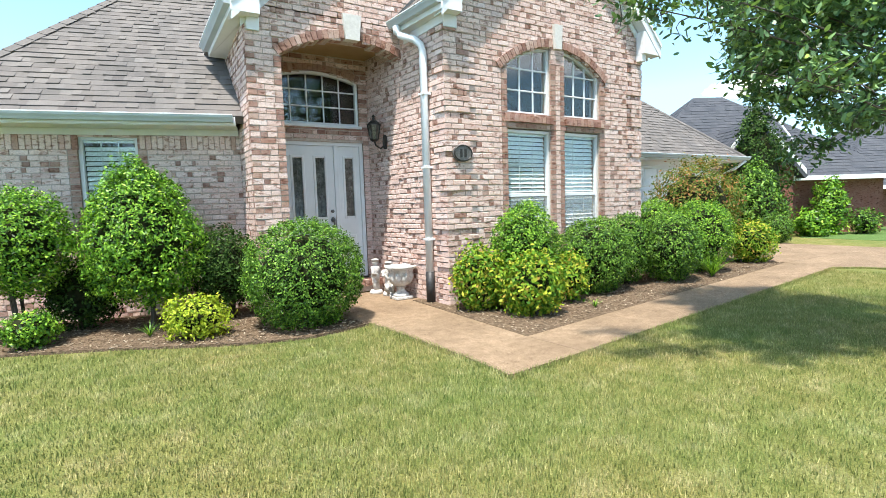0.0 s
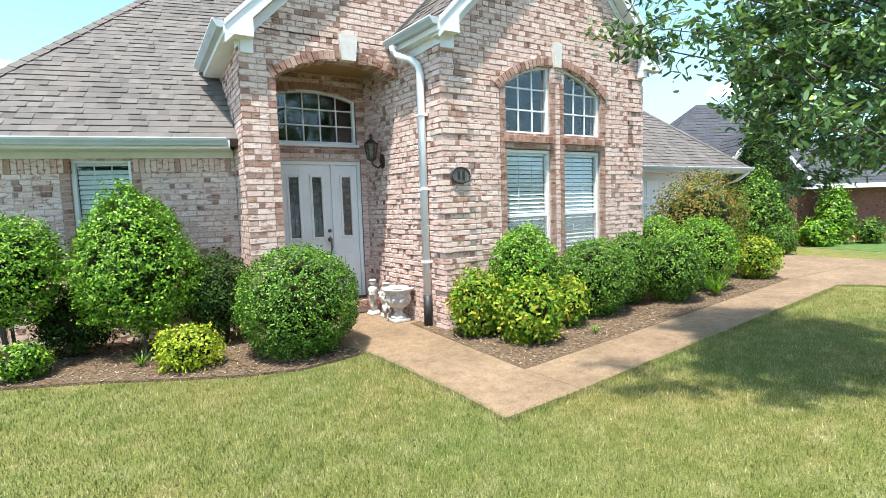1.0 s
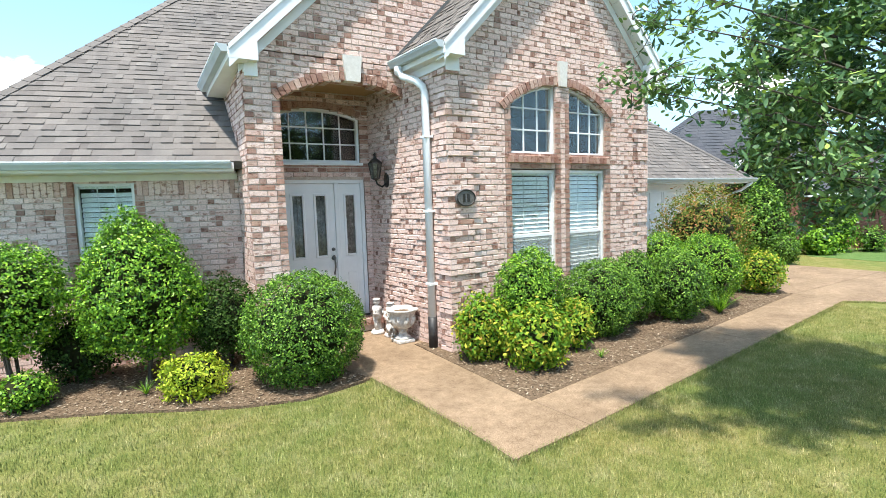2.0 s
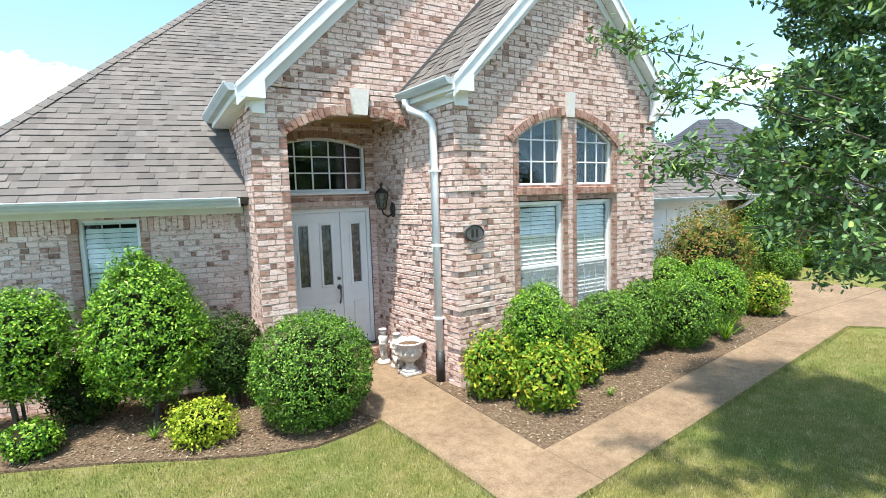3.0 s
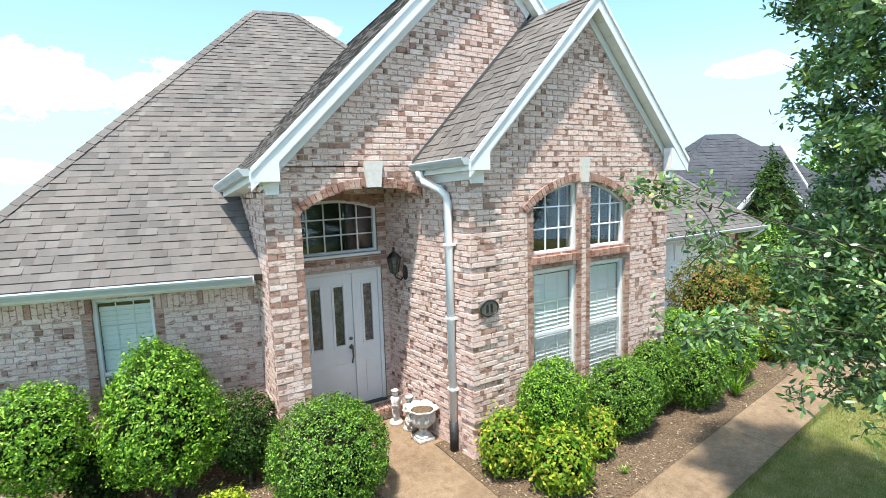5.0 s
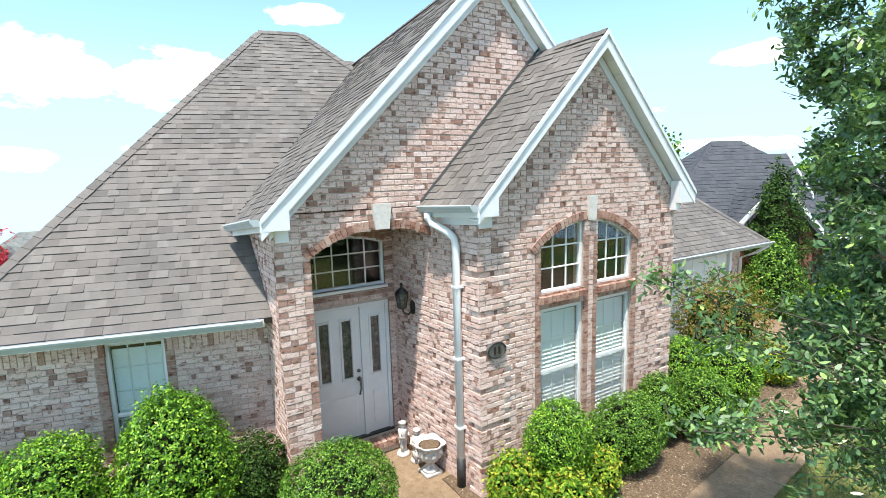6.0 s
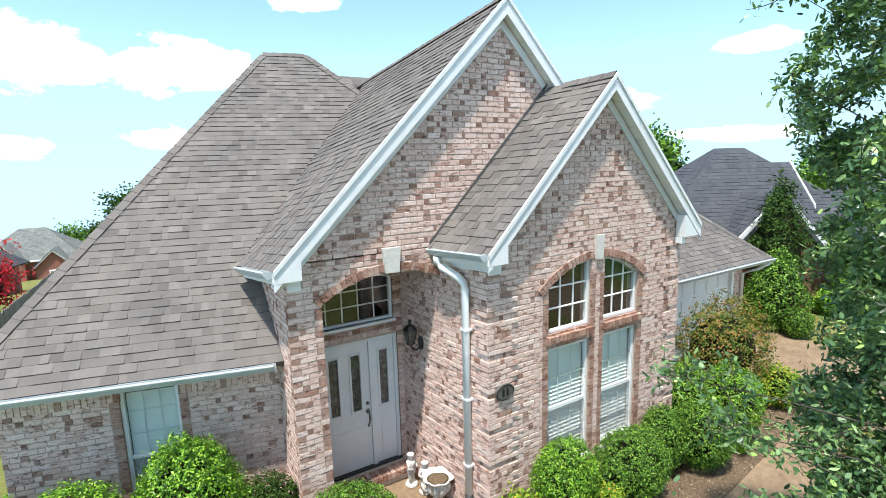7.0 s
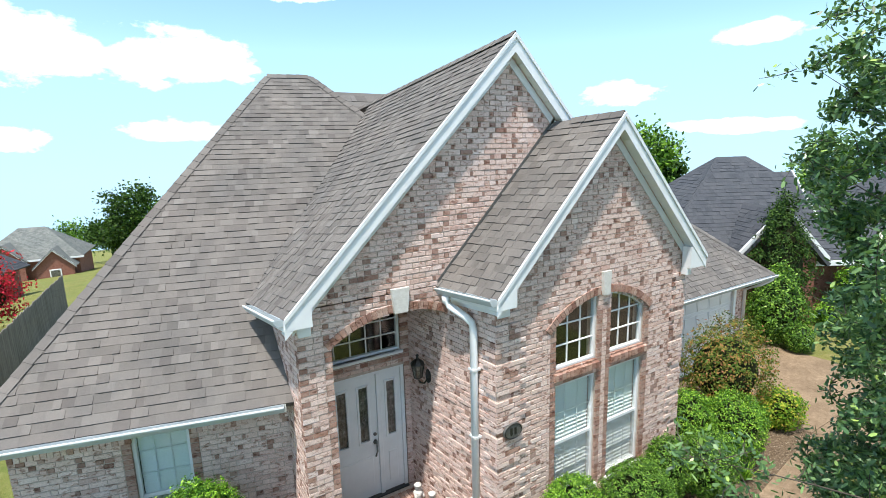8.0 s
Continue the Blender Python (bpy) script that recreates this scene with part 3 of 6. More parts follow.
wall_w = brick_wall(house, "window_gable_wall", "pale washed brick gable wall with red brick window trim", front(YW), 0, window_wall_spans, 0.0, 6.1, 0.22,
                    lambda u, z: u < 4.7 and 0.9 < z < 3.9, window_red, quoin, 11, (W1[0] - 0.105, W1[1] + 0.085, W2[0] - 0.085, W2[1] + 0.105), -1,
                    (3.80, [(XS, 3.80), (XR, 3.80), (XR, G_APEX - 0.16 - G_SLOPE * (XR - G_CX)), (G_CX, G_APEX - 0.16), (XS, G_APEX - 0.16 - G_SLOPE * (G_CX - XS))]))
a_w = math.asin((W2[1] + 0.13 - WCX) / (WR + 0.06))
arch_ring(wall_w, front(YW), WCX, WZC, WR + 0.005, WR + 0.115, -a_w, -0.05, -0.1, 0.03)
arch_ring(wall_w, front(YW), WCX, WZC, WR + 0.005, WR + 0.115, 0.05, a_w, -0.1, 0.03)


def rowlock_sill(wall, x0, x1, y, z0, z1, out):
    n = round((x1 - x0) / 0.077)
    for i in range(n):
        m = Mesh()
        a, b = x0 + (x1 - x0) * i / n + 0.004, x0 + (x1 - x0) * (i + 1) / n - 0.004
        m.add([(x, yy, zz) for x in (a, b) for yy, zz in ((y - out, z0), (y - out, z1 - 0.03), (y + 0.06, z1), (y + 0.06, z0))],
              [(0, 1, 2, 3), (4, 7, 6, 5), (0, 4, 5, 1), (1, 5, 6, 2), (2, 6, 7, 3), (3, 7, 4, 0)])
        part("brick", m, BRICK_RED, wall)


rowlock_sill(wall_w, W1[0] - 0.05, W1[1], YW, 2.56, 2.685, 0.05)
rowlock_sill(wall_w, W2[0], W2[1] + 0.05, YW, 2.56, 2.685, 0.05)

# side face between the gable corner and the front door
SIDE_DIR = Vector((XI - XS, YD - YW, 0)) / (YD - YW)
SIDE_TURN = math.atan2(SIDE_DIR.y, SIDE_DIR.x)
side_x = lambda y: XS + SIDE_DIR.x * (y - YW)
skew_face = lambda u, d, z: (side_x(u) - 0.002 - d * math.sin(SIDE_TURN), u + d * math.cos(SIDE_TURN), z)

brick_wall(house, "side_wall", "pale washed brick side wall of the porch", skew_face, SIDE_TURN, lambda z: [(YW + 0.002, YD)], 0.0, 3.95, 0.2,
           lambda u, z: 0.5 < z < 2.6 and u < 7.5, None, lambda u, z, row: 0.022 if u < YW + 0.24 and row % 7 != 6 and z < 3.75 else 0.0, 12)

# porch gable: arched opening beside the pillar
PCX, PR, PZC = 2.75, 1.77, 1.95
P_CX, P_APEX, P_EAVE = 4.65, 7.42, 1.17
P_SLOPE = (P_APEX - 3.94) / (P_CX - P_EAVE)
SKEW, FALL = 0.05, 0.115  # the gable roofs run back a little askew and dip towards the rear
P_FRONT, G_FRONT = 6.56, 5.52


def porch_wall_spans(z):
    spans = [(XPL, XS)] if z < 3.98 else [(XPL, 7.8)]
    h = (P_APEX - 0.16 - z) / P_SLOPE
    if z > 3.7:
        if h <= 0.03:
            return []
        spans = [(max(spans[0][0], P_CX - h), min(spans[0][1], P_CX + h))]
    if z < 3.43:
        spans = minus(spans, XPR, XS + 0.01)
    elif z < PZC + PR:
        w = math.sqrt(PR * PR - (z - PZC) ** 2)
        spans = minus(spans, PCX - w, min(PCX + w, XS + 0.01))
    return spans


def pillar_red(u, z, row):
    return z < 3.6 and (u < XPL + 0.1 and row % 2 == 0 or XPR - 0.1 < u < XPR and row % 3 != 0) or (row * 7 + int(u * 5)) % 31 == 0


wall_p = brick_wall(house, "porch_gable_wall", "pale washed brick gable wall over the arched porch", front(YP), 0, porch_wall_spans, 0.0, 7.25, 0.26,
                    lambda u, z: z < 5.2, pillar_red, None, 13, (XPL + 0.1, XPR - 0.1), -1,
                    (4.02, [(XPL, 4.02), (7.8, 4.02), (P_CX, P_APEX - 0.16), (XPL, P_APEX - 0.16 - P_SLOPE * (P_CX - XPL))]))
arch_ring(wall_p, front(YP), PCX, PZC, PR - 0.005, PR + 0.105, -math.asin((PCX - 1.72) / PR), math.asin((XS - 0.02 - PCX) / PR), -0.2, 0.025)
brick_wall(house, "pillar_side_wall", "pale washed brick side of the porch pillar", left_face(XPL - 0.002), math.pi / 2, lambda z: [(YP + 0.002, YL + 0.05 if z < 2.6 else 8.5)], 0.0, 3.80, 0.16,
           lambda u, z: False, lambda u, z, row: u < YP + 0.1 and row % 2 == 1, None, 14, (YP + 0.1,))
inner = Mesh()
inner.box(XPR - 0.05, XPR, YP + 0.262, YD, 0, 3.75)
part("pillar_inner_face", inner, MORTAR, house)

# wall with the front door
DF = (1.80, 3.29)
TR = (1.84, 3.24)
TCX, TRR, TZC = 2.54, 2.05, 1.47


def door_wall_spans(z):
    spans = [(XPR, XI)]
    if z < 2.45:
        spans = minus(spans, *DF)
    elif 2.70 < z < TZC + TRR:
        w = math.sqrt(TRR * TRR - (z - TZC) ** 2)
        spans = minus(spans, max(TR[0], TCX - w), min(TR[1], TCX + w))
    return spans


wall_d = brick_wall(house, "door_wall", "pale and red brick wall round the front door", front(YD), 0, door_wall_spans, 0.0, 3.78, 0.2,
                    lambda u, z: True, lambda u, z, row: u > DF[1] + 0.1 or z > 2.4 and row % 3 != 0, None, 15, (DF[1] + 0.1,))
a_t = math.asin((TR[1] - TCX) / TRR)
arch_ring(wall_d, front(YD), TCX, TZC, TRR + 0.003, TRR + 0.10, -a_t, a_t, -0.05, 0.02)

# left wing, which stands at a slight angle to the gables
SWING = 0.25
PIVOT = Vector((1.34, 7.55, 0))
SW = Matrix.Translation(PIVOT) @ Matrix.Rotation(-SWING, 4, "Z") @ Matrix.Translation(-PIVOT)


def wing_x(world_x, y):
    """The wing's own x where a line of constant world x crosses its own y."""
    return PIVOT.x + (world_x - PIVOT.x - (y - PIVOT.y) * math.sin(SWING)) / math.cos(SWING)


fixed = set(house.children)
LW = (-0.61, 0.08)
wall_l = brick_wall(house, "wing_wall", "pale washed brick wall of the low wing", front(YL), 0, lambda z: minus([(XL, XPL)], *LW) if 0.72 < z < 2.42 else [(XL, XPL)], 0.0, 2.47, 0.2,
                    lambda u, z: u > 0.0 and 0.9 < z < 2.24, lambda u, z, row: (LW[0] - 0.12 < u < LW[0] or LW[1] < u < LW[1] + 0.12) and z > 0.7, None, 16, (LW[0] - 0.11, LW[1] + 0.11))
for i in range(int((XPL - XL) / 0.07)):
    x = XL + i * 0.07
    if LW[0] - 0.01 < x + 0.035 < LW[1] + 0.01:
        continue
    m = Mesh()
    m.bevel_box(x + 0.003, x + 0.066, YL - 0.026, YL + 0.02, 2.24 + 0.004 * (i % 3), 2.43, 0.004)
    part("brick", m, BRICK_RED if i % 9 == 0 else BRICK, wall_l)
side = Mesh()
side.box(XL, XL + 0.2, YL + 0.2, 17.2, 0, 2.5)
side.box(XL, 4.0, 17.2, 17.4, 0, 2.5)
part("back_wall", side, MORTAR, house)

for ob in house.children:
    if ob not in fixed:
        ob.matrix_basis = SW @ ob.matrix_basis

# keystones
for cx, w0, w1, y, z0, z1 in ((2.75, 0.10, 0.135, YP, 3.70, 4.04), (5.645, 0.065, 0.085, YW, 3.68, 4.04)):
    m = Mesh()
    m.prism([(cx - w0, y - 0.06, z0), (cx + w0, y - 0.06, z0), (cx + w1, y - 0.06, z1), (cx - w1, y - 0.06, z1)], (0, 0.12, 0))
    part("keystone", m, STONE, house, "pale cast stone keystone")

# porch ceiling and floor step
m = Mesh()
m.prism([(XPR - 0.04, YP + 0.262, 3.765), (side_x(YP + 0.262) - 0.02, YP + 0.262, 3.765), (XI - 0.02, YD, 3.765), (XPR - 0.04, YD, 3.765)], (0, 0, 0.055))
part("porch_ceiling", m, TAN_CEILING, house, "flat tan painted porch ceiling")
step_part = Mesh()
step_part.box(XPR, XI - 0.002, YD - 0.30, YD + 0.1, 0.03, 0.21)
step_ob = part("door_step", step_part, MORTAR, house, "red brick door step")
for i in range(21):
    m = Mesh()
    x = XPR + 0.01 + i * 0.0778
    m.bevel_box(x, x + 0.068, YD - 0.325, YD - 0.10, 0.12, 0.225, 0.004)
    part("brick", m, BRICK_RED, step_ob)

def gutter(house, p, q, out, label="white metal gutter, its face painted shade-grey"):
    """A K-style gutter from p to q; out is the way it faces."""
    p, q, o = Vector(p), Vector(q), Vector(out)
    z = Vector((0, 0, 1))
    prof = [(0.0, 0.0), (0.07, 0.0), (0.085, 0.035), (0.11, 0.075), (0.115, 0.11), (0.103, 0.11), (0.098, 0.08), (0.075, 0.04), (0.062, 0.012), (0.01, 0.012), (0.01, 0.11), (0.0, 0.11)]
    m = Mesh()
    z = z * 0.76
    m.prism([p + o * a + z * (c - 0.11) for a, c in prof], q - p)
    g = part("gutter", m, GUTTER_SHADE, house, label)
    lip = Mesh()
    lip.prism([p + o * a + z * h for a, h in ((0.096, 0.002), (0.121, -0.004), (0.121, 0.014), (0.096, 0.014))], q - p)
    part("lip", lip, WHITE, g)
    for end in (p, q):
        c = Mesh()
        d = (q - p).normalized() * (0.004 if end is q else -0.004)
        c.prism([end + o * a + z * (h - 0.11) for a, h in ((0, 0), (0.07, 0), (0.085, 0.035), (0.11, 0.075), (0.115, 0.11), (0, 0.11))], d)
        part("end_cap", c, GUTTER_SHADE, g)
    return g


def eave(house, x0, x1, y_out, y_wall, z):
    m = Mesh()
    m.box(x0, x1, y_out, y_out + 0.025, z - 0.118, z - 0.01)
    fas = part("fascia", m, WHITE, house, "white fascia board")
    n = int((x1 - x0) / 0.3)
    for i in range(n):
        s = Mesh()
        a = x0 + (x1 - x0) * i / n
        s.box(a + 0.004, a + (x1 - x0) / n - 0.004, y_out + 0.027, y_wall, z - 0.125, z - 0.110)
        part("soffit_panel", s, SOFFIT, fas)
    return fas


def bar(m, x0, x1, y0, y1, z0, z1):
    m.bevel_box(x0, x1, y0, y1, z0, z1, 0.004)


def sash_window(house, x0, x1, z0, z1, y, rail, cols, rows, label, blind=True):
    """A sash window with its frame, two panes, bars in the upper sash and a slatted blind."""
    f = 0.045
    m = Mesh()
    bar(m, x0, x0 + f, y, y + 0.07, z0, z1)
    bar(m, x1 - f, x1, y, y + 0.07, z0, z1)
    bar(m, x0 + f, x1 - f, y, y + 0.07, z1 - f, z1)
    bar(m, x0 + f, x1 - f, y, y + 0.07, z0, z0 + f)
    win = part("window", m, WHITE, house, label)
    s = Mesh()
    bar(s, x0 + f, x1 - f, y + 0.015, y + 0.055, rail - 0.025, rail + 0.025)
    part("meeting_rail", s, WHITE, win)
    s = Mesh()
    for i in range(1, cols):
        x = x0 + f + (x1 - x0 - 2 * f) * i / cols
        bar(s, x - 0.008, x + 0.008, y + 0.046, y + 0.056, rail + 0.025, z1 - f)
    for i in range(1, rows):
        z = rail + (z1 - f - rail) * i / rows
        bar(s, x0 + f, x1 - f, y + 0.044, y + 0.058, z - 0.008, z + 0.008)
    for i in range(1, cols):
        x = x0 + f + (x1 - x0 - 2 * f) * i / cols
        bar(s, x - 0.008, x + 0.008, y + 0.040, y + 0.050, z0 + f, rail - 0.025)
    bar(s, x0 + f, x1 - f, y + 0.038, y + 0.052, (z0 + rail) / 2 - 0.008, (z0 + rail) / 2 + 0.008)
    part("glazing_bar", s, WHITE, win)
    q = Mesh()
    q.box(x0 + f, x1 - f, y + 0.012, y + 0.014, z0 + f, rail - 0.025)
    ob = part("insect_screen", q, SCREEN, win, "grey insect screen")
    ob.visible_shadow = False
    for a, b, d in ((z0 + f, rail - 0.025, 0.025), (rail + 0.025, z1 - f, 0.036)):
        p = Mesh()
        p.box(x0 + f, x1 - f, y + d, y + d + 0.004, a, b)
        ob = part("pane", p, GLASS, win)
        ob.visible_shadow = False
    if blind:
        n = int((z1 - z0 - 0.1) / 0.064)
        slat = Mesh()
        w, tilt = 0.030, 1.08
        slat.add([(x0 + f + 0.004, -w * math.cos(tilt), -w * math.sin(tilt)), (x1 - f - 0.004, -w * math.cos(tilt), -w * math.sin(tilt)), (x1 - f - 0.004, w * math.cos(tilt), w * math.sin(tilt)), (x0 + f + 0.004, w * math.cos(tilt), w * math.sin(tilt))]
                 + [(x0 + f + 0.004, -w * math.cos(tilt), -w * math.sin(tilt) + 0.003), (x1 - f - 0.004, -w * math.cos(tilt), -w * math.sin(tilt) + 0.003), (x1 - f - 0.004, w * math.cos(tilt), w * math.sin(tilt) + 0.003), (x0 + f + 0.004, w * math.cos(tilt), w * math.sin(tilt) + 0.003)],
                 [(0, 1, 2, 3), (4, 7, 6, 5), (0, 4, 5, 1), (1, 5, 6, 2), (2, 6, 7, 3), (3, 7, 4, 0)])
        dat = slat.data("slat", BLIND)
        for i in range(n):
            ob = new("slat", dat)
            ob.parent = win
            ob.location = (0, y + 0.086, z0 + 0.07 + i * 0.064)
        h = Mesh()
        h.box(x0 + f, x1 - f, y + 0.062, y + 0.115, z1 - 0.075, z1 - 0.03)
        part("headrail", h, BLIND, win)
    return win


# ---------- roofs ----------
EAVE_Y, EAVE_Z, R_Y, R_Z, R_X0, R_X1 = 7.10, 2.64, 12.45, 7.55, 1.38, 2.28
slope = (R_Z - EAVE_Z) / (R_Y - EAVE_Y)
RUN = R_Y - EAVE_Y
main_up = Vector((0, RUN, R_Z - EAVE_Z))
XEL = -2.27
fixed = set(house.children)


def main_spans(v):
    k = v / main_up.length
    left = XEL + (R_X0 - XEL) * k
    y = EAVE_Y + RUN * k
    z = EAVE_Z + (R_Z - EAVE_Z) * k
    right = wing_x(XPL, y) if z < P_EZ - 0.12 else porch_meets(y, z) + 0.05
    right = min(right, R_X1 + (R_Y - y) * 1.0) if z < P_APEX - 0.05 else R_X1 + (R_Y - y)
    return (left, max(right, left + 0.02))


P_EZ = P_APEX - (P_CX - P_EAVE) * P_SLOPE


def porch_meets(y, z):
    """The wing's own x at which a point of its own y and height z lies on the porch roof."""
    c, n = math.cos(SWING), math.sin(SWING)
    height = lambda x: P_EZ + P_SLOPE * (PIVOT.x + (x - PIVOT.x) * c + (y - PIVOT.y) * n - P_EAVE) + (P_SLOPE * SKEW - FALL) * (PIVOT.y - (x - PIVOT.x) * n + (y - PIVOT.y) * c - P_FRONT)
    return (z - height(0)) / (height(1) - height(0))


roof_main = roof_plane(house, "main_roof", "steep hipped roof of weathered tan shingles", (0, EAVE_Y, EAVE_Z), (1, 0, 0), main_up, main_spans, main_up.length, SHINGLE, 300, 0.12, 21, 0.13, near=lambda p: p.z > 2.9)
west = R_X0 - XEL
side_up = Vector((west, 0, R_Z - EAVE_Z))
roof_plane(house, "hip_roof", "", (XEL, EAVE_Y, EAVE_Z), (0, 1, 0), side_up, lambda v: (RUN * v / side_up.length, 2 * RUN - RUN * v / side_up.length), side_up.length - 0.02, SHINGLE, 0, 0.12, 22, 0.2)
n_front, n_west, n_east = (0, -slope, 1), (-(R_Z - EAVE_Z) / west, 0, 1), (slope, 0, 1)
caps(roof_main, (XEL, EAVE_Y, EAVE_Z), (R_X0, R_Y, R_Z), n_front, n_west, SHINGLE)
caps(roof_main, (R_X0, R_Y, R_Z), (R_X1, R_Y, R_Z), n_front, (0, slope, 1), SHINGLE)
caps(roof_main, (R_X1 + 2.2, R_Y - 2.2, R_Z - 2.2 * slope), (R_X1, R_Y, R_Z), n_front, n_east, SHINGLE)
east_up = Vector((-RUN, 0, R_Z - EAVE_Z))
roof_plane(house, "east_hip_roof", "", (R_X1 + RUN, EAVE_Y, EAVE_Z), (0, 1, 0), east_up, lambda v: (max(RUN * v / east_up.length, 2.6), 2 * RUN - RUN * v / east_up.length), east_up.length - 0.02, SHINGLE, 0, 0.12, 23, 0.2)
back_up = Vector((0, -RUN, R_Z - EAVE_Z))
roof_plane(house, "back_roof", "", (0, R_Y + RUN, EAVE_Z), (1, 0, 0), back_up, lambda v: (XEL + west * v / back_up.length, R_X1 + RUN - RUN * v / back_up.length), back_up.length - 0.02, SHINGLE, 0, 0.12, 24, 0.3)
eave(house, XEL, XPL - 0.002, EAVE_Y - 0.005, YL + 0.02, EAVE_Z)
gutter(house, (XEL - 0.02, EAVE_Y - 0.006, EAVE_Z - 0.005), (XPL - 0.03, EAVE_Y - 0.006, EAVE_Z - 0.005), (0, -1, 0))
m = Mesh()
m.box(XL, XPL - 0.003, YL - 0.035, YL - 0.012, 2.432, 2.513)
frieze = part("frieze_board", m, CREAM, house, "cream frieze board under the eave")
sash_window(house, *LW, 0.72, 2.42, YL + 0.04, 1.42, 3, 3, "white sash window with a lowered blind")
for ob in house.children:
    if ob not in fixed:
        ob.matrix_basis = SW @ ob.matrix_basis
# rear ridge that shows behind the main ridge
rear = Vector((0, 3.0, 2.9))
roof_plane(house, "rear_roof", "", (0, 10.7, 4.55), (1, 0, 0), rear, lambda v: (4.6 + 0 * v, 11.0), rear.length, SHINGLE, 0, 0.12, 25, 0.2)
roof_plane(house, "rear_hip_roof", "", (1.75, 10.7, 4.55), (0, 1, 0), Vector((2.9, 0, 2.9)), lambda v: (3.0 * v / 4.10, 6.0 - 3.0 * v / 4.10), 4.09, SHINGLE, 0, 0.12, 26, 0.2)

# porch gable roof, both slopes
BACK = Vector((-SKEW, 1, -FALL))
p_up = Vector((P_CX - P_EAVE, 0, (P_CX - P_EAVE) * P_SLOPE))
p_foot = Vector((P_EAVE, P_FRONT, P_EZ))


def porch_left(v):
    """How far back the porch roof reaches before it meets the main roof."""
    def above(k):
        p = SW.inverted() @ (p_foot + BACK * k + p_up * (v / p_up.length))
        return p.z - EAVE_Z - (p.y - EAVE_Y) * slope
    return (0, min(above(0) / (above(0) - above(1)), 6.9) * BACK.length)


roof_p = roof_plane(house, "porch_gable_roof", "steep gable roof of weathered tan shingles", p_foot, BACK, p_up, porch_left, p_up.length, SHINGLE, 260, 0.07, 31)
p_up2 = Vector((-p_up.x, 0, p_up.z))
roof_plane(house, "porch_gable_roof_east", "", (2 * P_CX - P_EAVE, P_FRONT, P_EZ), BACK, p_up2, lambda v: (0, 6.9), p_up2.length, SHINGLE, 0, 0.07, 32)
p_top = Vector((P_CX, P_FRONT, P_APEX + 0.01))
caps(roof_p, p_top, p_top + BACK * 6.8, (-1, 0, 1), (1, 0, 1), SHINGLE, 0.22)

# window gable roof
G_EL = G_CX - G_HALF
g_up = Vector((G_HALF, 0, G_HALF * G_SLOPE))
G_EZ = G_APEX - G_HALF * G_SLOPE
G_BACK = Vector((-0.14, 1, -0.04))
g_reach = (YP - 0.012 - G_FRONT) * G_BACK.length
roof_g = roof_plane(house, "window_gable_roof", "small gable roof of weathered tan shingles", (G_EL, G_FRONT, G_EZ), G_BACK, g_up, lambda v: (0, g_reach), g_up.length, SHINGLE, 160, 0.07, 33)
g_up2 = Vector((-G_HALF, 0, G_HALF * G_SLOPE))
roof_plane(house, "window_gable_roof_east", "", (2 * G_CX - G_EL, G_FRONT, G_EZ), G_BACK, g_up2, lambda v: (0, 3.0 if v < 1.4 else g_reach), g_up2.length, SHINGLE, 0, 0.07, 34)
g_top = Vector((G_CX, G_FRONT, G_APEX + 0.005))
caps(roof_g, g_top, g_top + G_BACK * (YP - 0.3 - G_FRONT), (-1, 0, 1), (1, 0, 1), SHINGLE)
# step flashing where the small roof meets the gable wall
m = Mesh()
g_shift = G_BACK * (YP - 0.016 - G_FRONT)
e0, e1 = Vector((G_EL + 0.02, G_FRONT, G_EZ + 0.03)) + g_shift, Vector((G_CX, G_FRONT, G_APEX + 0.02)) + g_shift
m.prism([e0, e1, e1 + Vector((0, 0, 0.06)), e0 + Vector((0, 0, 0.06))], (0, -0.006, 0))
part("flashing", m, IRON_GREY, roof_g, "grey metal flashing")


def rake(house, cx, apex, slope_, half, y, width, depth, wall_y):
    """Barge boards, the soffit behind them and the boxed returns at their feet."""
    for s in (-1, 1):
        foot = Vector((cx + s * half, y, apex - half * slope_))
        top = Vector((cx, y, apex))
        m = Mesh()
        dz = Vector((0, 0, -width))
        m.prism([foot + Vector((0, -0.012, -0.02)), top + Vector((0, -0.012, -0.02)), top + dz + Vector((0, -0.012, -0.02)), foot + dz + Vector((0, -0.012, -0.02))], (0, 0.03, 0))
        board = part("barge_board", m, WHITE, house, "white painted barge board")
        edge = Mesh()
        edge.prism([foot + Vector((0, -0.03, 0.012)), top + Vector((0, -0.03, 0.012)), top + Vector((0, -0.03, -0.05)), foot + Vector((0, -0.03, -0.05))], (0, 0.03, 0))
        part("drip_edge", edge, WHITE, board)
        trim, wy = Mesh(), wall_y - y - 0.022
        trim.prism([foot + Vector((-s * 0.12, wy, -width + 0.10)), top + Vector((0, wy, -width - 0.02)), top + Vector((0, wy, -width - 0.16)), foot + Vector((-s * 0.12, wy, -width - 0.04))], (0, 0.03, 0))
        part("rake_frieze", trim, WHITE, board, "white frieze board along the brick")
        n = int(half * 1.42 / 0.24)
        for i in range(n):
            a, b = foot.lerp(top, i / n), foot.lerp(top, (i + 0.945) / n)
            sm = Mesh()
            low = Vector((0, 0, -width + 0.03))
            sm.prism([a + low + Vector((0, 0.018, 0)), b + low + Vector((0, 0.018, 0)), b + low + Vector((0, wall_y - y + 0.02, 0)), a + low + Vector((0, wall_y - y + 0.02, 0))], (0, 0, -0.012))
            part("soffit_panel", sm, SOFFIT, board)


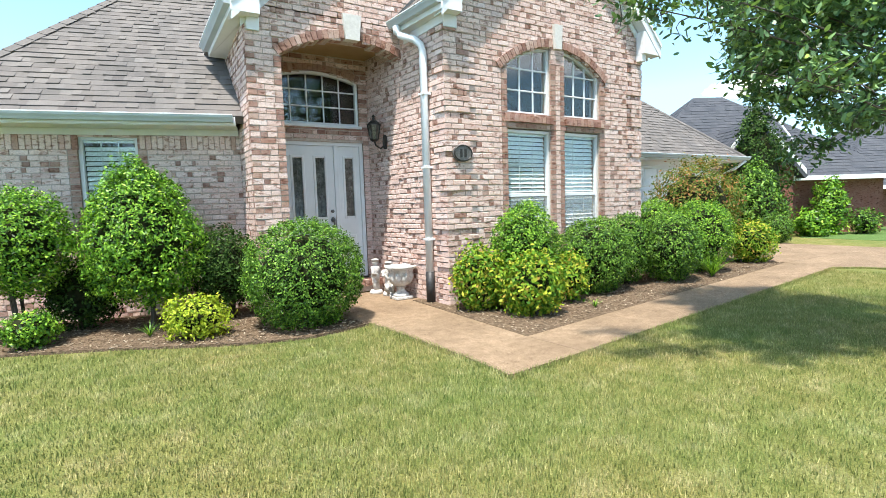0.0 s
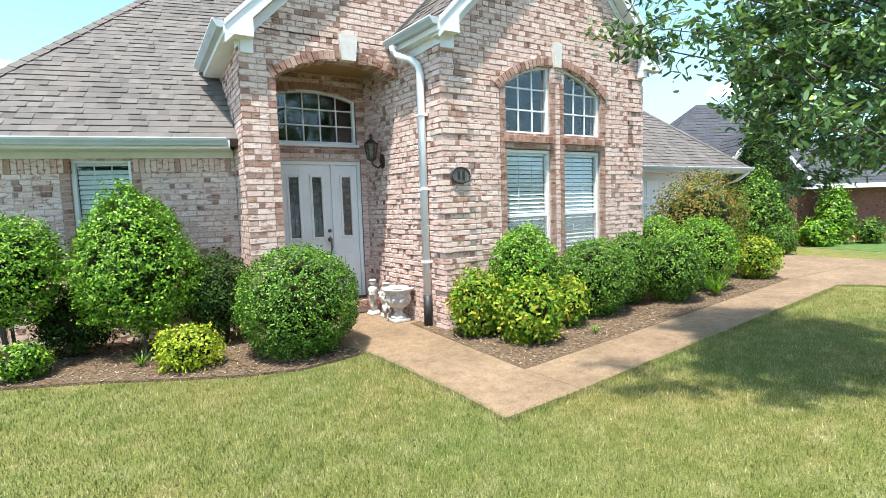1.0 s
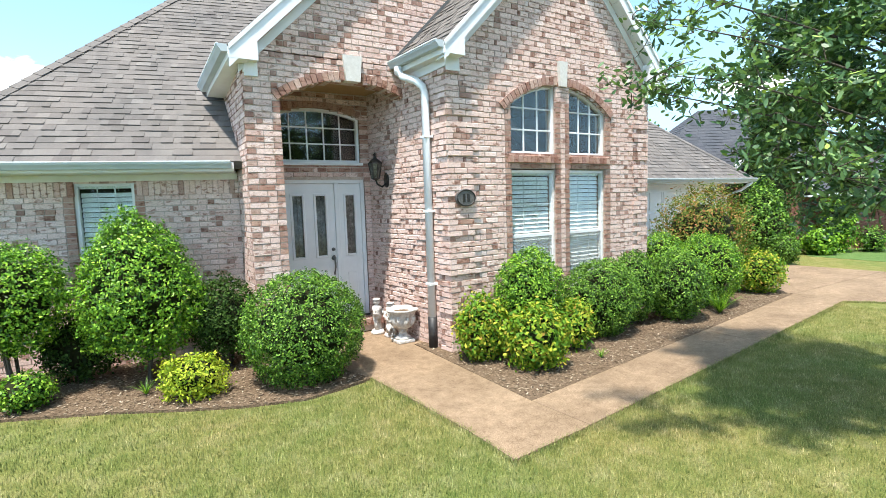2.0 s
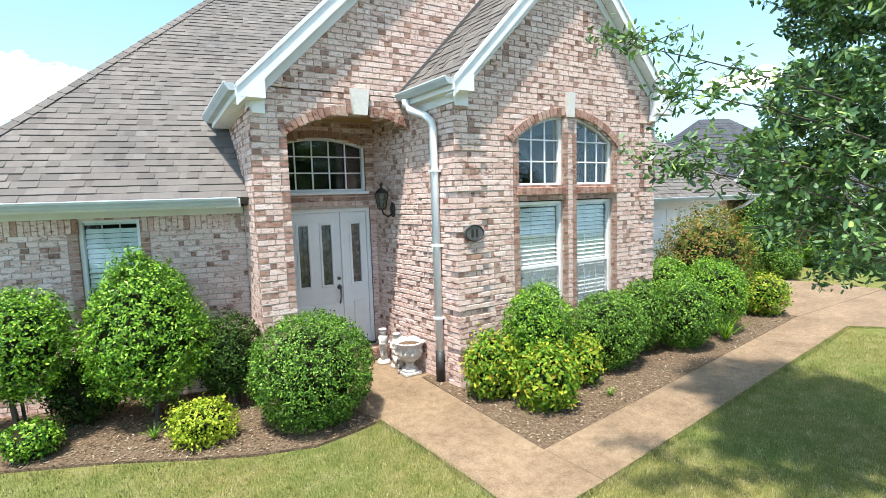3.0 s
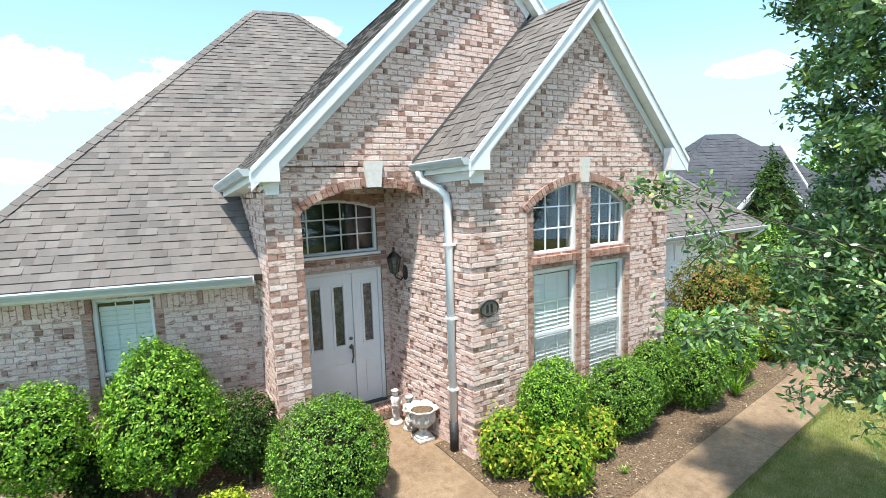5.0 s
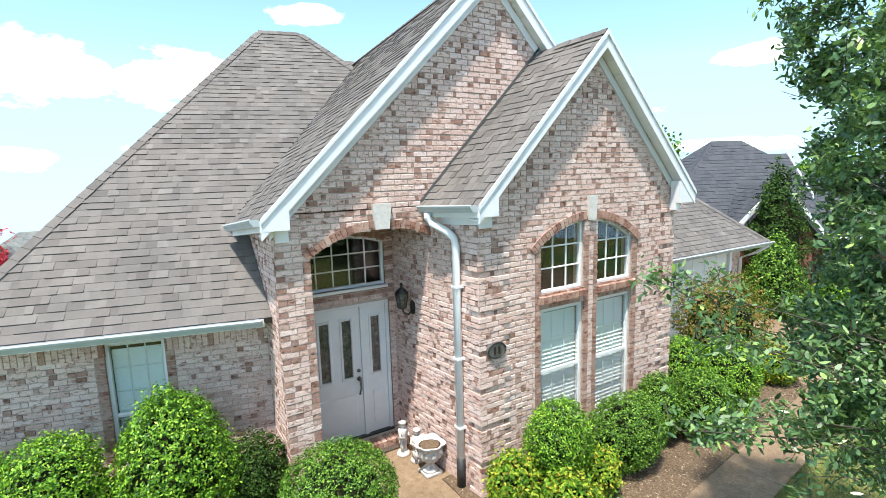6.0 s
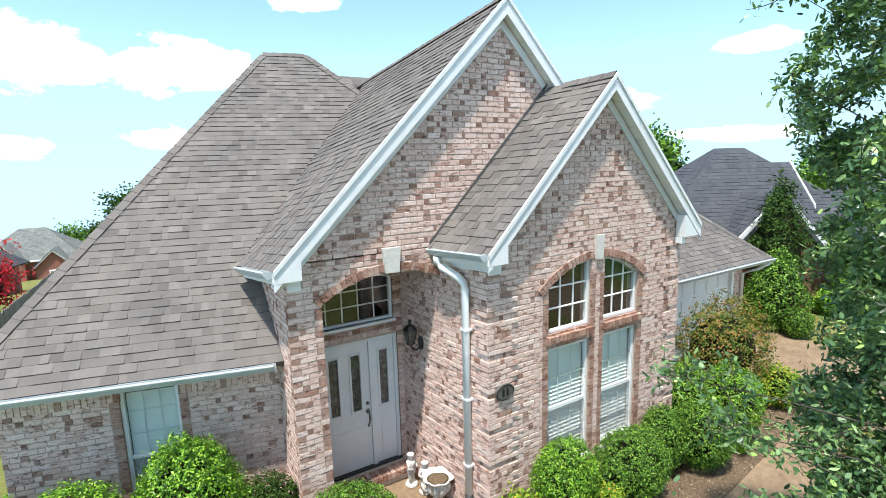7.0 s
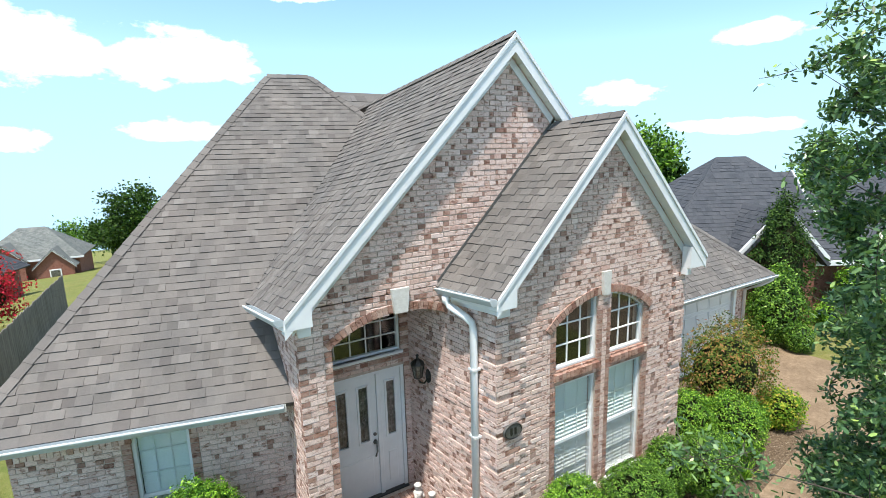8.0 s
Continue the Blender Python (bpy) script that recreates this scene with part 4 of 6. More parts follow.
rake(house, P_CX, P_APEX, P_SLOPE, P_CX - P_EAVE, P_FRONT, 0.225, 0.2, YP)
rake(house, G_CX, G_APEX, G_SLOPE, G_HALF, G_FRONT, 0.20, 0.2, YW)


def cornice_return(house, x_out, x_in, y0, y1, z, block=True, label="white boxed cornice return"):
    """The boxed end of an eave: front cheek, flat soffit and a block against the wall."""
    m = Mesh()
    s = 1 if x_in > x_out else -1
    m.prism([(x_out, y0, z), (x_in, y0, z), (x_in, y0, z + 0.36), (x_in - s * 0.10, y0, z + 0.36), (x_out, y0, z + 0.10)], (0, y1 - y0, 0))
    b = part("cornice_return", m, WHITE, house, label)
    if block:
        k = Mesh()
        k.bevel_box(min(x_in, x_in - s * 0.11), max(x_in, x_in - s * 0.11), y0 + 0.05, y1 + 0.02, z - 0.12, z - 0.002, 0.006)
        part("bracket_block", k, WHITE, b)
    return b


def eave_end(house, x, front_y, z, back, reach, wall_x, cheek_x, drop, wall_y):
    """The boxed end of a gable's side eave: cheek, soffit, frieze and block against the wall, and the gutter along it."""
    c = Mesh()
    lo, hi = z - drop, z - 0.115
    c.prism([(x - 0.05, front_y - 0.014, lo), (cheek_x, front_y - 0.014, lo), (cheek_x, front_y - 0.014, hi + cheek_x - x), (x - 0.05, front_y - 0.014, hi)], (0, wall_y - front_y + 0.011, 0))
    part("cornice_return", c, WHITE, house, "white boxed cornice return")
    f = Mesh()
    f.bevel_box(wall_x - 0.02, cheek_x + 0.01, wall_y - 0.045, wall_y - 0.004, z - drop - 0.16, z + 0.12, 0.006)
    part("frieze_block", f, WHITE, house, "white block under the cornice")
    p, q = Vector((x, front_y, z)), Vector((x, front_y, z)) + back * reach
    w0, w1 = Vector((wall_x - 0.02, front_y + 0.13, z)), Vector((side_at(wall_x, q.y) - 0.02, q.y, q.z))
    s = Mesh()
    low = Vector((0, 0, -drop))
    s.prism([p + low + Vector((-0.05, 0, 0)), q + low + Vector((-0.05, 0, 0)), w1 + low + Vector((0.05, 0, 0)), w0 + low + Vector((0.05, 0, 0)), p + low + Vector((wall_x - x, 0, 0))], (0, 0, 0.015))
    part("side_soffit", s, SOFFIT, house, "white boxed soffit")
    fr = Mesh()
    fr.prism([w0 + low + Vector((-0.012, 0, -0.11)), w1 + low + Vector((-0.012, 0, -0.11)), w1 + low + Vector((-0.012, 0, -0.001)), w0 + low + Vector((-0.012, 0, -0.001))], (0.03, 0, 0))
    part("side_frieze", fr, WHITE, house, "white frieze board under the soffit")
    fa = Mesh()
    fa.prism([p + Vector((-0.05, 0, -drop + 0.015)), q + Vector((-0.05, 0, -drop + 0.015)), q + Vector((-0.05, 0, -0.02)), p + Vector((-0.05, 0, -0.02))], (0.025, 0, 0))
    part("fascia", fa, WHITE, house)
    out = Vector((-1, 0, 0))
    gutter(house, p + Vector((-0.05, 0.006, 0)), q + Vector((-0.05, 0, 0)), out)


side_at = lambda x, y: x if x < 2 else side_x(y)
eave_end(house, P_EAVE + 0.04, P_FRONT, P_EZ + 0.01, BACK, 1.50, XPL + 0.03, 1.50, 0.15, YP)
eave_end(house, G_EL + 0.04, G_FRONT, G_EZ + 0.01, G_BACK, 1.06, XS, 3.80, 0.15, YW)
cornice_return(house, 2 * G_CX - G_EL - 0.0, XR - 0.14, G_FRONT - 0.005, YW - 0.03, G_EZ - 0.18)

# downspout
dy = 6.06
dx = side_x(dy) - 0.075
sx = G_EL - 0.07 + G_BACK.x * 0.86
pth = [(sx, 6.43, G_EZ - 0.12), (sx, 6.43, G_EZ - 0.19), (sx + 0.03, 6.38, G_EZ - 0.25), (dx - 0.07, 6.14, G_EZ - 0.36), (dx - 0.01, dy + 0.02, G_EZ - 0.44), (dx, dy, G_EZ - 0.54), (dx, dy, 0.43)]
m = Mesh()
m.tube(pth, 0.060, 14, 0.85)
spout = part("downspout", m, WHITE, house, "white metal downspout with a black foot", smooth=True)
m = Mesh()
m.tube([(dx, dy, 0.02), (dx, dy, 0.45)], 0.066, 14, 0.9)
part("foot_pipe", m, BLACK, spout, "black plastic drain pipe", smooth=True)
for z in (0.9, 1.9, 2.9):
    m = Mesh()
    m.box(dx - 0.053, side_x(dy) - 0.002, dy - 0.0645, dy + 0.0645, z, z + 0.03)
    part("strap", m, WHITE, spout)

# ---------- windows and door ----------


sash_window(house, *W1, 0.60, 2.46, YW + 0.05, 1.50, 3, 2, "tall white sash window with a lowered blind")
sash_window(house, *W2, 0.60, 2.46, YW + 0.05, 1.50, 3, 2, "tall white sash window with a lowered blind")
for a, b in (W1, W2):
    m = Mesh()
    m.bevel_box(a - 0.03, b + 0.03, YW - 0.05, YW + 0.06, 0.53, 0.60, 0.006)
    part("window_sill", m, WHITE, house)


def arched_window(house, x0, x1, z0, cx, zc, r, y, cols, rows, label):
    """A fixed window under a piece of an arch, with a grid of glazing bars."""
    f = 0.042
    top = lambda x: arch_z(x, cx, zc, r)
    xs = [x0 + (x1 - x0) * i / 16 for i in range(17)]
    m = Mesh()
    for a, b in zip(xs, xs[1:]):
        m.prism([(a, y, top(a) - f), (b, y, top(b) - f), (b, y, top(b)), (a, y, top(a))], (0, 0.07, 0))
    bar(m, x0, x0 + f, y - 0.001, y + 0.069, z0, top(x0) - 0.01)
    bar(m, x1 - f, x1, y - 0.001, y + 0.069, z0, top(x1) - 0.01)
    bar(m, x0 + f, x1 - f, y, y + 0.07, z0, z0 + f)
    win = part("window", m, WHITE, house, label)
    s = Mesh()
    for i in range(1, cols):
        x = x0 + f + (x1 - x0 - 2 * f) * i / cols
        bar(s, x - 0.010, x + 0.010, y + 0.020, y + 0.045, z0 + f, top(x) - f)
    hi = max(top(x0), top(x1), top(min(max(cx, x0), x1)))
    for i in range(1, rows):
        z = z0 + f + (hi - f * 2 - z0) * i / rows
        ok = [x for x in xs if top(x) - f > z]
        bar(s, max(min(ok), x0 + f), min(max(ok), x1 - f), y + 0.018, y + 0.047, z - 0.010, z + 0.010)
    part("glazing_bar", s, WHITE, win)
    p = Mesh()
    p.prism([(x0 + 0.02, y + 0.032, z0 + 0.02), (x1 - 0.02, y + 0.032, z0 + 0.02)] + [(min(max(x, x0 + 0.02), x1 - 0.02), y + 0.032, top(x) - 0.02) for x in reversed(xs)], (0, 0.004, 0))
    ob = part("pane", p, GLASS, win)
    ob.visible_shadow = False
    return win


arched_window(house, *W1, 2.685, WCX, WZC, WR, YW + 0.05, 3, 3, "white arched window half with a grid of bars")
arched_window(house, *W2, 2.685, WCX, WZC, WR, YW + 0.05, 3, 3, "white arched window half with a grid of bars")
arched_window(house, *TR, 2.70, TCX, TZC, TRR, YD + 0.04, 5, 3, "white arched transom window with a grid of bars")
m = Mesh()
m.bevel_box(TR[0] - 0.03, TR[1] + 0.03, YD - 0.045, YD + 0.05, 2.655, 2.70, 0.006)
part("window_sill", m, WHITE, house)

# front door with one sidelight
m = Mesh()
fy = YD + 0.03
bar(m, DF[0], DF[0] + 0.06, fy, fy + 0.1, 0.215, 2.45)
bar(m, DF[1] - 0.06, DF[1], fy, fy + 0.1, 0.215, 2.45)
bar(m, DF[0] + 0.06, DF[1] - 0.06, fy, fy + 0.1, 2.38, 2.45)
bar(m, 2.79, 2.865, fy, fy + 0.1, 0.215, 2.38)
door = part("front_door", m, WHITE, house, "white front door with leaded glass panes and a sidelight")


def door_leaf(door, name, x0, x1, z0, z1, lights, y):
    m = Mesh()
    xs = [x0] + [v for a, b in lights for v in (a, b)] + [x1]
    for i in range(0, len(xs), 2):
        m.box(xs[i], xs[i + 1], y, y + 0.045, z0, z1)
    for a, b in lights:
        m.box(a, b, y + 0.001, y + 0.044, z0, 1.24)
        m.box(a, b, y + 0.001, y + 0.044, 2.20, z1)
    leaf = part(name, m, WHITE, door)
    lower_panel = Mesh()
    lower_panel.bevel_box(x0 + 0.10, x1 - 0.10, y - 0.007, y + 0.01, z0 + 0.16, 0.95, 0.006)
    part("door_panel", lower_panel, WHITE, leaf)
    for a, b in lights:
        s = Mesh()
        for p in ((a - 0.025, a + 0.012, 1.215, 2.225), (b - 0.012, b + 0.025, 1.215, 2.225)):
            bar(s, p[0], p[1], y - 0.015, y + 0.02, p[2], p[3])
        bar(s, a + 0.012, b - 0.012, y - 0.015, y + 0.02, 1.215, 1.252)
        bar(s, a + 0.012, b - 0.012, y - 0.015, y + 0.02, 2.188, 2.225)
        part("moulding", s, WHITE, leaf)
        g = Mesh()
        g.box(a, b, y + 0.02, y + 0.028, 1.24, 2.20)
        part("pane", g, LEADED, leaf, "dim leaded glass")
        c = Mesh()
        mid = (a + b) / 2
        c.tube([(mid, y + 0.014, 1.3), (mid, y + 0.014, 1.55), (mid - 0.03, y + 0.014, 1.62), (mid, y + 0.014, 1.69), (mid + 0.03, y + 0.014, 1.62), (mid, y + 0.014, 1.55)], 0.004, 5)
        c.tube([(mid, y + 0.014, 1.69), (mid, y + 0.014, 2.17)], 0.004, 5)
        c.tube([(a + 0.02, y + 0.014, 1.3), (a + 0.02, y + 0.014, 2.17)], 0.003, 5)
        c.tube([(b - 0.02, y + 0.014, 1.3), (b - 0.02, y + 0.014, 2.17)], 0.003, 5)
        part("leading", c, IRON_GREY, leaf)
    return leaf


LEADED, t, b = material("leaded_glass", 0.12, spec=0.6)
base(t, b, ramp(t, position_noise(t, 14, 4, 0.7), [(0.35, (0.035, 0.035, 0.03)), (0.6, (0.13, 0.13, 0.115)), (0.75, (0.36, 0.37, 0.35))]))
leaf = door_leaf(door, "door_leaf", 1.862, 2.788, 0.24, 2.378, [(2.12, 2.29), (2.48, 2.65)], fy + 0.03)
door_leaf(door, "sidelight", 2.868, 3.228, 0.24, 2.378, [(2.965, 3.13)], fy + 0.03)
h = Mesh()
h.tube([(2.735, fy + 0.03, 1.20), (2.735, fy + 0.005, 1.20)], 0.036, 14)
h.tube([(2.735, fy + 0.03, 1.34), (2.735, fy + 0.01, 1.34)], 0.028, 14)
h.tube([(2.735, fy + 0.02, 1.24), (2.735, fy - 0.04, 1.19), (2.735, fy - 0.045, 1.06), (2.735, fy + 0.02, 0.94)], 0.015, 8)
part("door_handle", h, IRON_GREY, leaf, "grey metal handle set", smooth=True)
m = Mesh()
m.bevel_box(DF[0], DF[1], YD - 0.02, fy + 0.1, 0.212, 0.238, 0.004)
part("threshold", m, BLACK, door, "dark threshold")

# closed boxes behind the glass, their dimness painted on
rooms = Mesh()


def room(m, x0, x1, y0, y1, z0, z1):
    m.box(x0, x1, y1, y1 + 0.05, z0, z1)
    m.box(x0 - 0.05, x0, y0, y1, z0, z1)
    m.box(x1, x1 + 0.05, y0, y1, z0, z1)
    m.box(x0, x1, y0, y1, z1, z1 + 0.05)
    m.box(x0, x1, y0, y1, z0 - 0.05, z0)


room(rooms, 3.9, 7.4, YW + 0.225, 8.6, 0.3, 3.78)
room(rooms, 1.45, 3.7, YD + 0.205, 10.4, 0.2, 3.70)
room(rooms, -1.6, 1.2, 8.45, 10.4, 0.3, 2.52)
part("inner_room", rooms, DARK_ROOM, house, "plain boxes behind the windows, painted near-black for dimness")

# ---------- garage wing ----------
GX0, GX1, GY, GEZ = 8.6, 13.75, 7.75, 2.40
brick_wall(house, "garage_wall", "pale washed brick garage wall", front(GY), 0, lambda z: minus([(XR, GX1)], 9.0, 13.25) if z < 2.18 else [(XR, GX1)], 0.0, 2.30, 0.2, lambda u, z: u > 13.2, None, None, 17)
m = Mesh()
m.box(GX1 - 0.2, GX1, GY + 0.2, 16.2, 0, 2.3)
m.box(XR - 0.2, XR, YW + 0.2, GY + 0.2, 0, 3.6)
part("garage_side_wall", m, MORTAR, house)
gm = Mesh()
gm.box(8.96, 13.29, GY + 0.06, GY + 0.10, 0.02, 2.22)
gdoor = part("garage_door", gm, WHITE, house, "white panelled garage door")
for i in range(8):
    for j in range(4):
        m = Mesh()
        m.bevel_box(9.06 + i * 0.525, 9.06 + i * 0.525 + 0.47, GY + 0.055, GY + 0.062, 0.08 + j * 0.53, 0.08 + j * 0.53 + 0.44, 0.012)
        part("door_panel", m, WHITE, gdoor)
m = Mesh()
m.box(8.9, 9.004, GY - 0.02, GY + 0.055, 0, 2.172)
m.box(13.246, 13.35, GY - 0.02, GY + 0.055, 0, 2.172)
m.box(8.9, 13.35, GY - 0.02, GY + 0.055, 2.173, 2.275)
part("door_casing", m, WHITE, gdoor)
ge = 7.22
garage_up = Vector((0, 4.4, 3.9))
roof_ga = roof_plane(house, "garage_roof", "hipped garage roof of weathered tan shingles", (0, ge, GEZ), (1, 0, 0), garage_up, lambda v: (XR + 0.1, 14.15 - 4.4 * v / garage_up.length), garage_up.length, SHINGLE, 120, 0.10, 41, near=lambda p: p.x > 9.5)
roof_plane(house, "garage_hip_roof", "", (14.15, ge, GEZ), (0, 1, 0), Vector((-4.4, 0, 3.9)), lambda v: (4.4 * v / 5.88, 8.8 - 4.4 * v / 5.88), 5.85, SHINGLE, 0, 0.10, 42, 0.2)
caps(roof_ga, (14.15, ge, GEZ), (9.75, ge + 4.4, GEZ + 3.9), (0, -1, 1), (1, 0, 1), SHINGLE)
eave(house, XR + 0.1, 14.15, ge - 0.005, GY + 0.02, GEZ)
gutter(house, (8.0, ge - 0.006, GEZ - 0.005), (14.17, ge - 0.006, GEZ - 0.005), (0, -1, 0))
m = Mesh()
m.tube([(14.0, ge - 0.06, GEZ - 0.1), (13.95, ge + 0.2, GEZ - 0.3), (13.70, GY - 0.055, GEZ - 0.45), (13.70, GY - 0.055, 0.05)], 0.042, 10)
part("downspout", m, WHITE, house, smooth=True)

# ---------- fixtures on the house ----------
lamp = thing("wall_lantern", "dark bronze porch lantern fixed to the brick side wall", "lamp", at=(side_x(7.2) - 0.014, 7.2, 2.42))
m = Mesh()
m.tube([(0, 0, -0.02), (-0.025, 0, -0.02)], 0.055, 14, 1.8)
plate = part("back_plate", m, DARK_METAL, lamp)
lamp.scale = (1.15, 1.15, 1.15)
m = Mesh()
m.tube([(-0.02, 0, -0.06), (-0.08, 0, -0.11), (-0.15, 0, -0.07), (-0.17, 0, -0.01)], 0.012, 8)
part("bracket", m, DARK_METAL, lamp, smooth=True)
m = Mesh()
m.lathe((-0.17, 0, 0), [(0.03, -0.02), (0.055, 0.0), (0.06, 0.01), (0.05, 0.012)], 8)
m.lathe((-0.17, 0, 0), [(0.10, 0.19), (0.095, 0.205), (0.05, 0.25), (0.02, 0.27), (0.015, 0.30), (0.024, 0.315), (0.002, 0.34)], 8)
for k in range(8):
    a = 2 * math.pi * k / 8
    m.tube([(-0.17 + 0.056 * math.cos(a), 0.056 * math.sin(a), 0.0), (-0.17 + 0.092 * math.cos(a), 0.092 * math.sin(a), 0.195)], 0.006, 5)
part("lantern_cage", m, DARK_METAL, lamp)
m = Mesh()
m.lathe((-0.17, 0, 0), [(0.050, 0.012), (0.086, 0.19)], 8)
part("glass_shade", m, LEADED, lamp, "smoky glass panes")

plaque = thing("wall_plaque", "dark weathered oval metal plaque on the brick corner", "plaque", at=(3.845, YW - 0.062, 2.08))
m = Mesh()
m.prism([(0.155 * math.cos(2 * math.pi * k / 28), 0, 0.115 * math.sin(2 * math.pi * k / 28)) for k in range(28)], (0, 0.034, 0))
part("disc", m, IRON_GREY, plaque)
m = Mesh()
ring = [(0.142 * math.cos(2 * math.pi * k / 28), -0.002, 0.103 * math.sin(2 * math.pi * k / 28)) for k in range(29)]
m.tube(ring, 0.009, 6)
part("rim", m, DARK_METAL, plaque, smooth=True)
for x in (-0.035, 0.035):
    m = Mesh()
    m.bevel_box(x - 0.02, x + 0.02, -0.008, 0.002, -0.055, 0.055, 0.004)
    part("bar", m, DARK_METAL, plaque)

# ---------- ground, walk and beds ----------


def ground_z(x, y):
    r = math.hypot(x - 9, y - 6)
    return -0.012 - 0.14 * max(0.0, r - 24)


m = Mesh()
ext = [(-1 if k < 0 else 1) * (0.35 * abs(k) / 40 + 0.65 * (abs(k) / 40) ** 4) * 800 for k in range(-40, 41)]
m.add([(x + 9, y + 6, ground_z(x + 9, y + 6)) for y in ext for x in ext], [(j * 81 + i, j * 81 + i + 1, (j + 1) * 81 + i + 1, (j + 1) * 81 + i) for j in range(80) for i in range(80)])
tagged(part("ground", m, TURF), "green and straw-coloured mown lawn", "lawn", kind="structure")


def inside(poly, x, y):
    hit = False
    for (x0, y0), (x1, y1) in zip(poly, poly[1:] + poly[:1]):
        if (y0 > y) != (y1 > y) and x < (x1 - x0) * (y - y0) / (y1 - y0) + x0:
            hit = not hit
    return hit


def slab(poly, z0, z1, name, mat, parent=None, label=""):
    m = Mesh()
    m.prism([(x, y, z1) for x, y in poly], (0, 0, z0 - z1))
    return part(name, m, mat, parent, label)


LEFT_BED = [(-4.2, 8.93), (-4.2, 7.5), (-2.4, 7.1), (-1.3, 6.60), (-0.3, 6.13), (0.4, 5.72), (0.9, 5.46), (1.5, 5.27), (2.0, 5.36), (2.30, 5.44), (2.12, 5.95), (1.85, 6.4), (1.74, 6.74), (1.72, 7.65)]
RIGHT_BED = [(3.57, 6.36), (3.37, 6.34), (3.36, 3.85), (6.0, 4.19), (8.5, 4.51), (11.0, 4.83), (11.15, 5.2), (11.0, 7.76), (3.57, 7.76)]
PATH_A = [(1.76, 7.45), (1.76, 6.75), (1.88, 6.4), (2.14, 5.95), (2.30, 5.46), (2.40, 4.6), (2.47, 3.72), (2.49, 3.06), (3.42, 3.14), (3.36, 3.84), (3.36, 6.36), (3.56, 6.38), (3.56, 7.45)]
tagged(slab([(17.0, -8), (32, -8), (32, 6.3), (24.2, 9.2), (17.8, 7.4)], -0.06, -0.004, "neighbour_lawn", GREEN_TURF), "lush green mown lawn of the neighbour", "lawn", kind="structure")
walkway = thing("walkway", "tan exposed-aggregate concrete walk leading to the porch", "path", kind="structure")
slab(PATH_A, -0.08, 0.014, "slab", CONCRETE, walkway)
lower = lambda x: 3.14 + (x - 3.4) * 0.112
upper = lambda x: 3.85 + (x - 3.36) * 0.128
cuts = [3.45, 7.2, 10.95]
for a, b in zip(cuts, cuts[1:]):
    slab([(a - 0.024, lower(a)), (b - 0.030, lower(b)), (b - 0.030, upper(b) - 0.004), (a - (0.084 if a < 4 else 0.024), upper(a) - 0.004)], -0.08, 0.014, "slab", CONCRETE, walkway)
drive = thing("driveway", "wide tan exposed-aggregate concrete driveway", "driveway", kind="structure")
DRIVE = [(10.93, 4.82), (10.93, 3.98), (11.25, 3.65), (11.5, 3.0), (11.6, 2.0)]
slab(DRIVE + [(11.6, 1.9), (15.6, 1.9), (15.45, 4.82)], -0.08, 0.012, "slab", CONCRETE, drive)
slab([(11.0, 4.83), (15.45, 4.83), (15.2, 7.8), (8.8, 7.8), (10.9, 7.0), (11.16, 5.2)], -0.08, 0.012, "slab", CONCRETE, drive)
for k in range(4):
    slab([(11.6, 1.888 - 4 * k), (15.6, 1.888 - 4 * k), (15.6, -2.1 - 4 * k), (11.6, -2.1 - 4 * k)], -0.08, 0.012, "slab", CONCRETE, drive)

for poly, name in ((LEFT_BED, "planting_bed"), (RIGHT_BED, "planting_bed")):
    bed = tagged(slab(poly, -0.1, 0.018, name, SOIL), "brown mulch and soil of a planting bed", "flower bed", kind="structure")
    rnd = random.Random(5)
    xs, ys = [p[0] for p in poly], [p[1] for p in poly]
    m = Mesh()
    n = 0
    while n < 7000:
        x, y = rnd.uniform(min(xs), max(xs)), rnd.uniform(min(ys), min(max(ys), 8.6))
        if not inside(poly, x, y) or (x > 3.5 and y > 5.69):
            n += 0.3
            continue
        n += 1
        l, w, a, ti = rnd.uniform(0.007, 0.022), rnd.uniform(0.004, 0.009), rnd.uniform(0, 6.3), rnd.uniform(-0.5, 0.5)
        c, s = math.cos(a), math.sin(a)
        z = 0.020 + rnd.random() * 0.012
        m.add([(x + c * u - s * v, y + s * u + c * v, z + u * ti * 0.5 + h) for h in (0, 0.004) for u, v in ((-l, -w), (l, -w * 0.6), (l * 0.8, w), (-l, w * 0.7))],
              [(0, 3, 2, 1), (4, 5, 6, 7), (0, 1, 5, 4), (1, 2, 6, 5), (2, 3, 7, 6), (3, 0, 4, 7)])
    tagged(part("bark_mulch", m, CHIP), "loose brown bark chips on the bed", "mulch", kind="stuff")


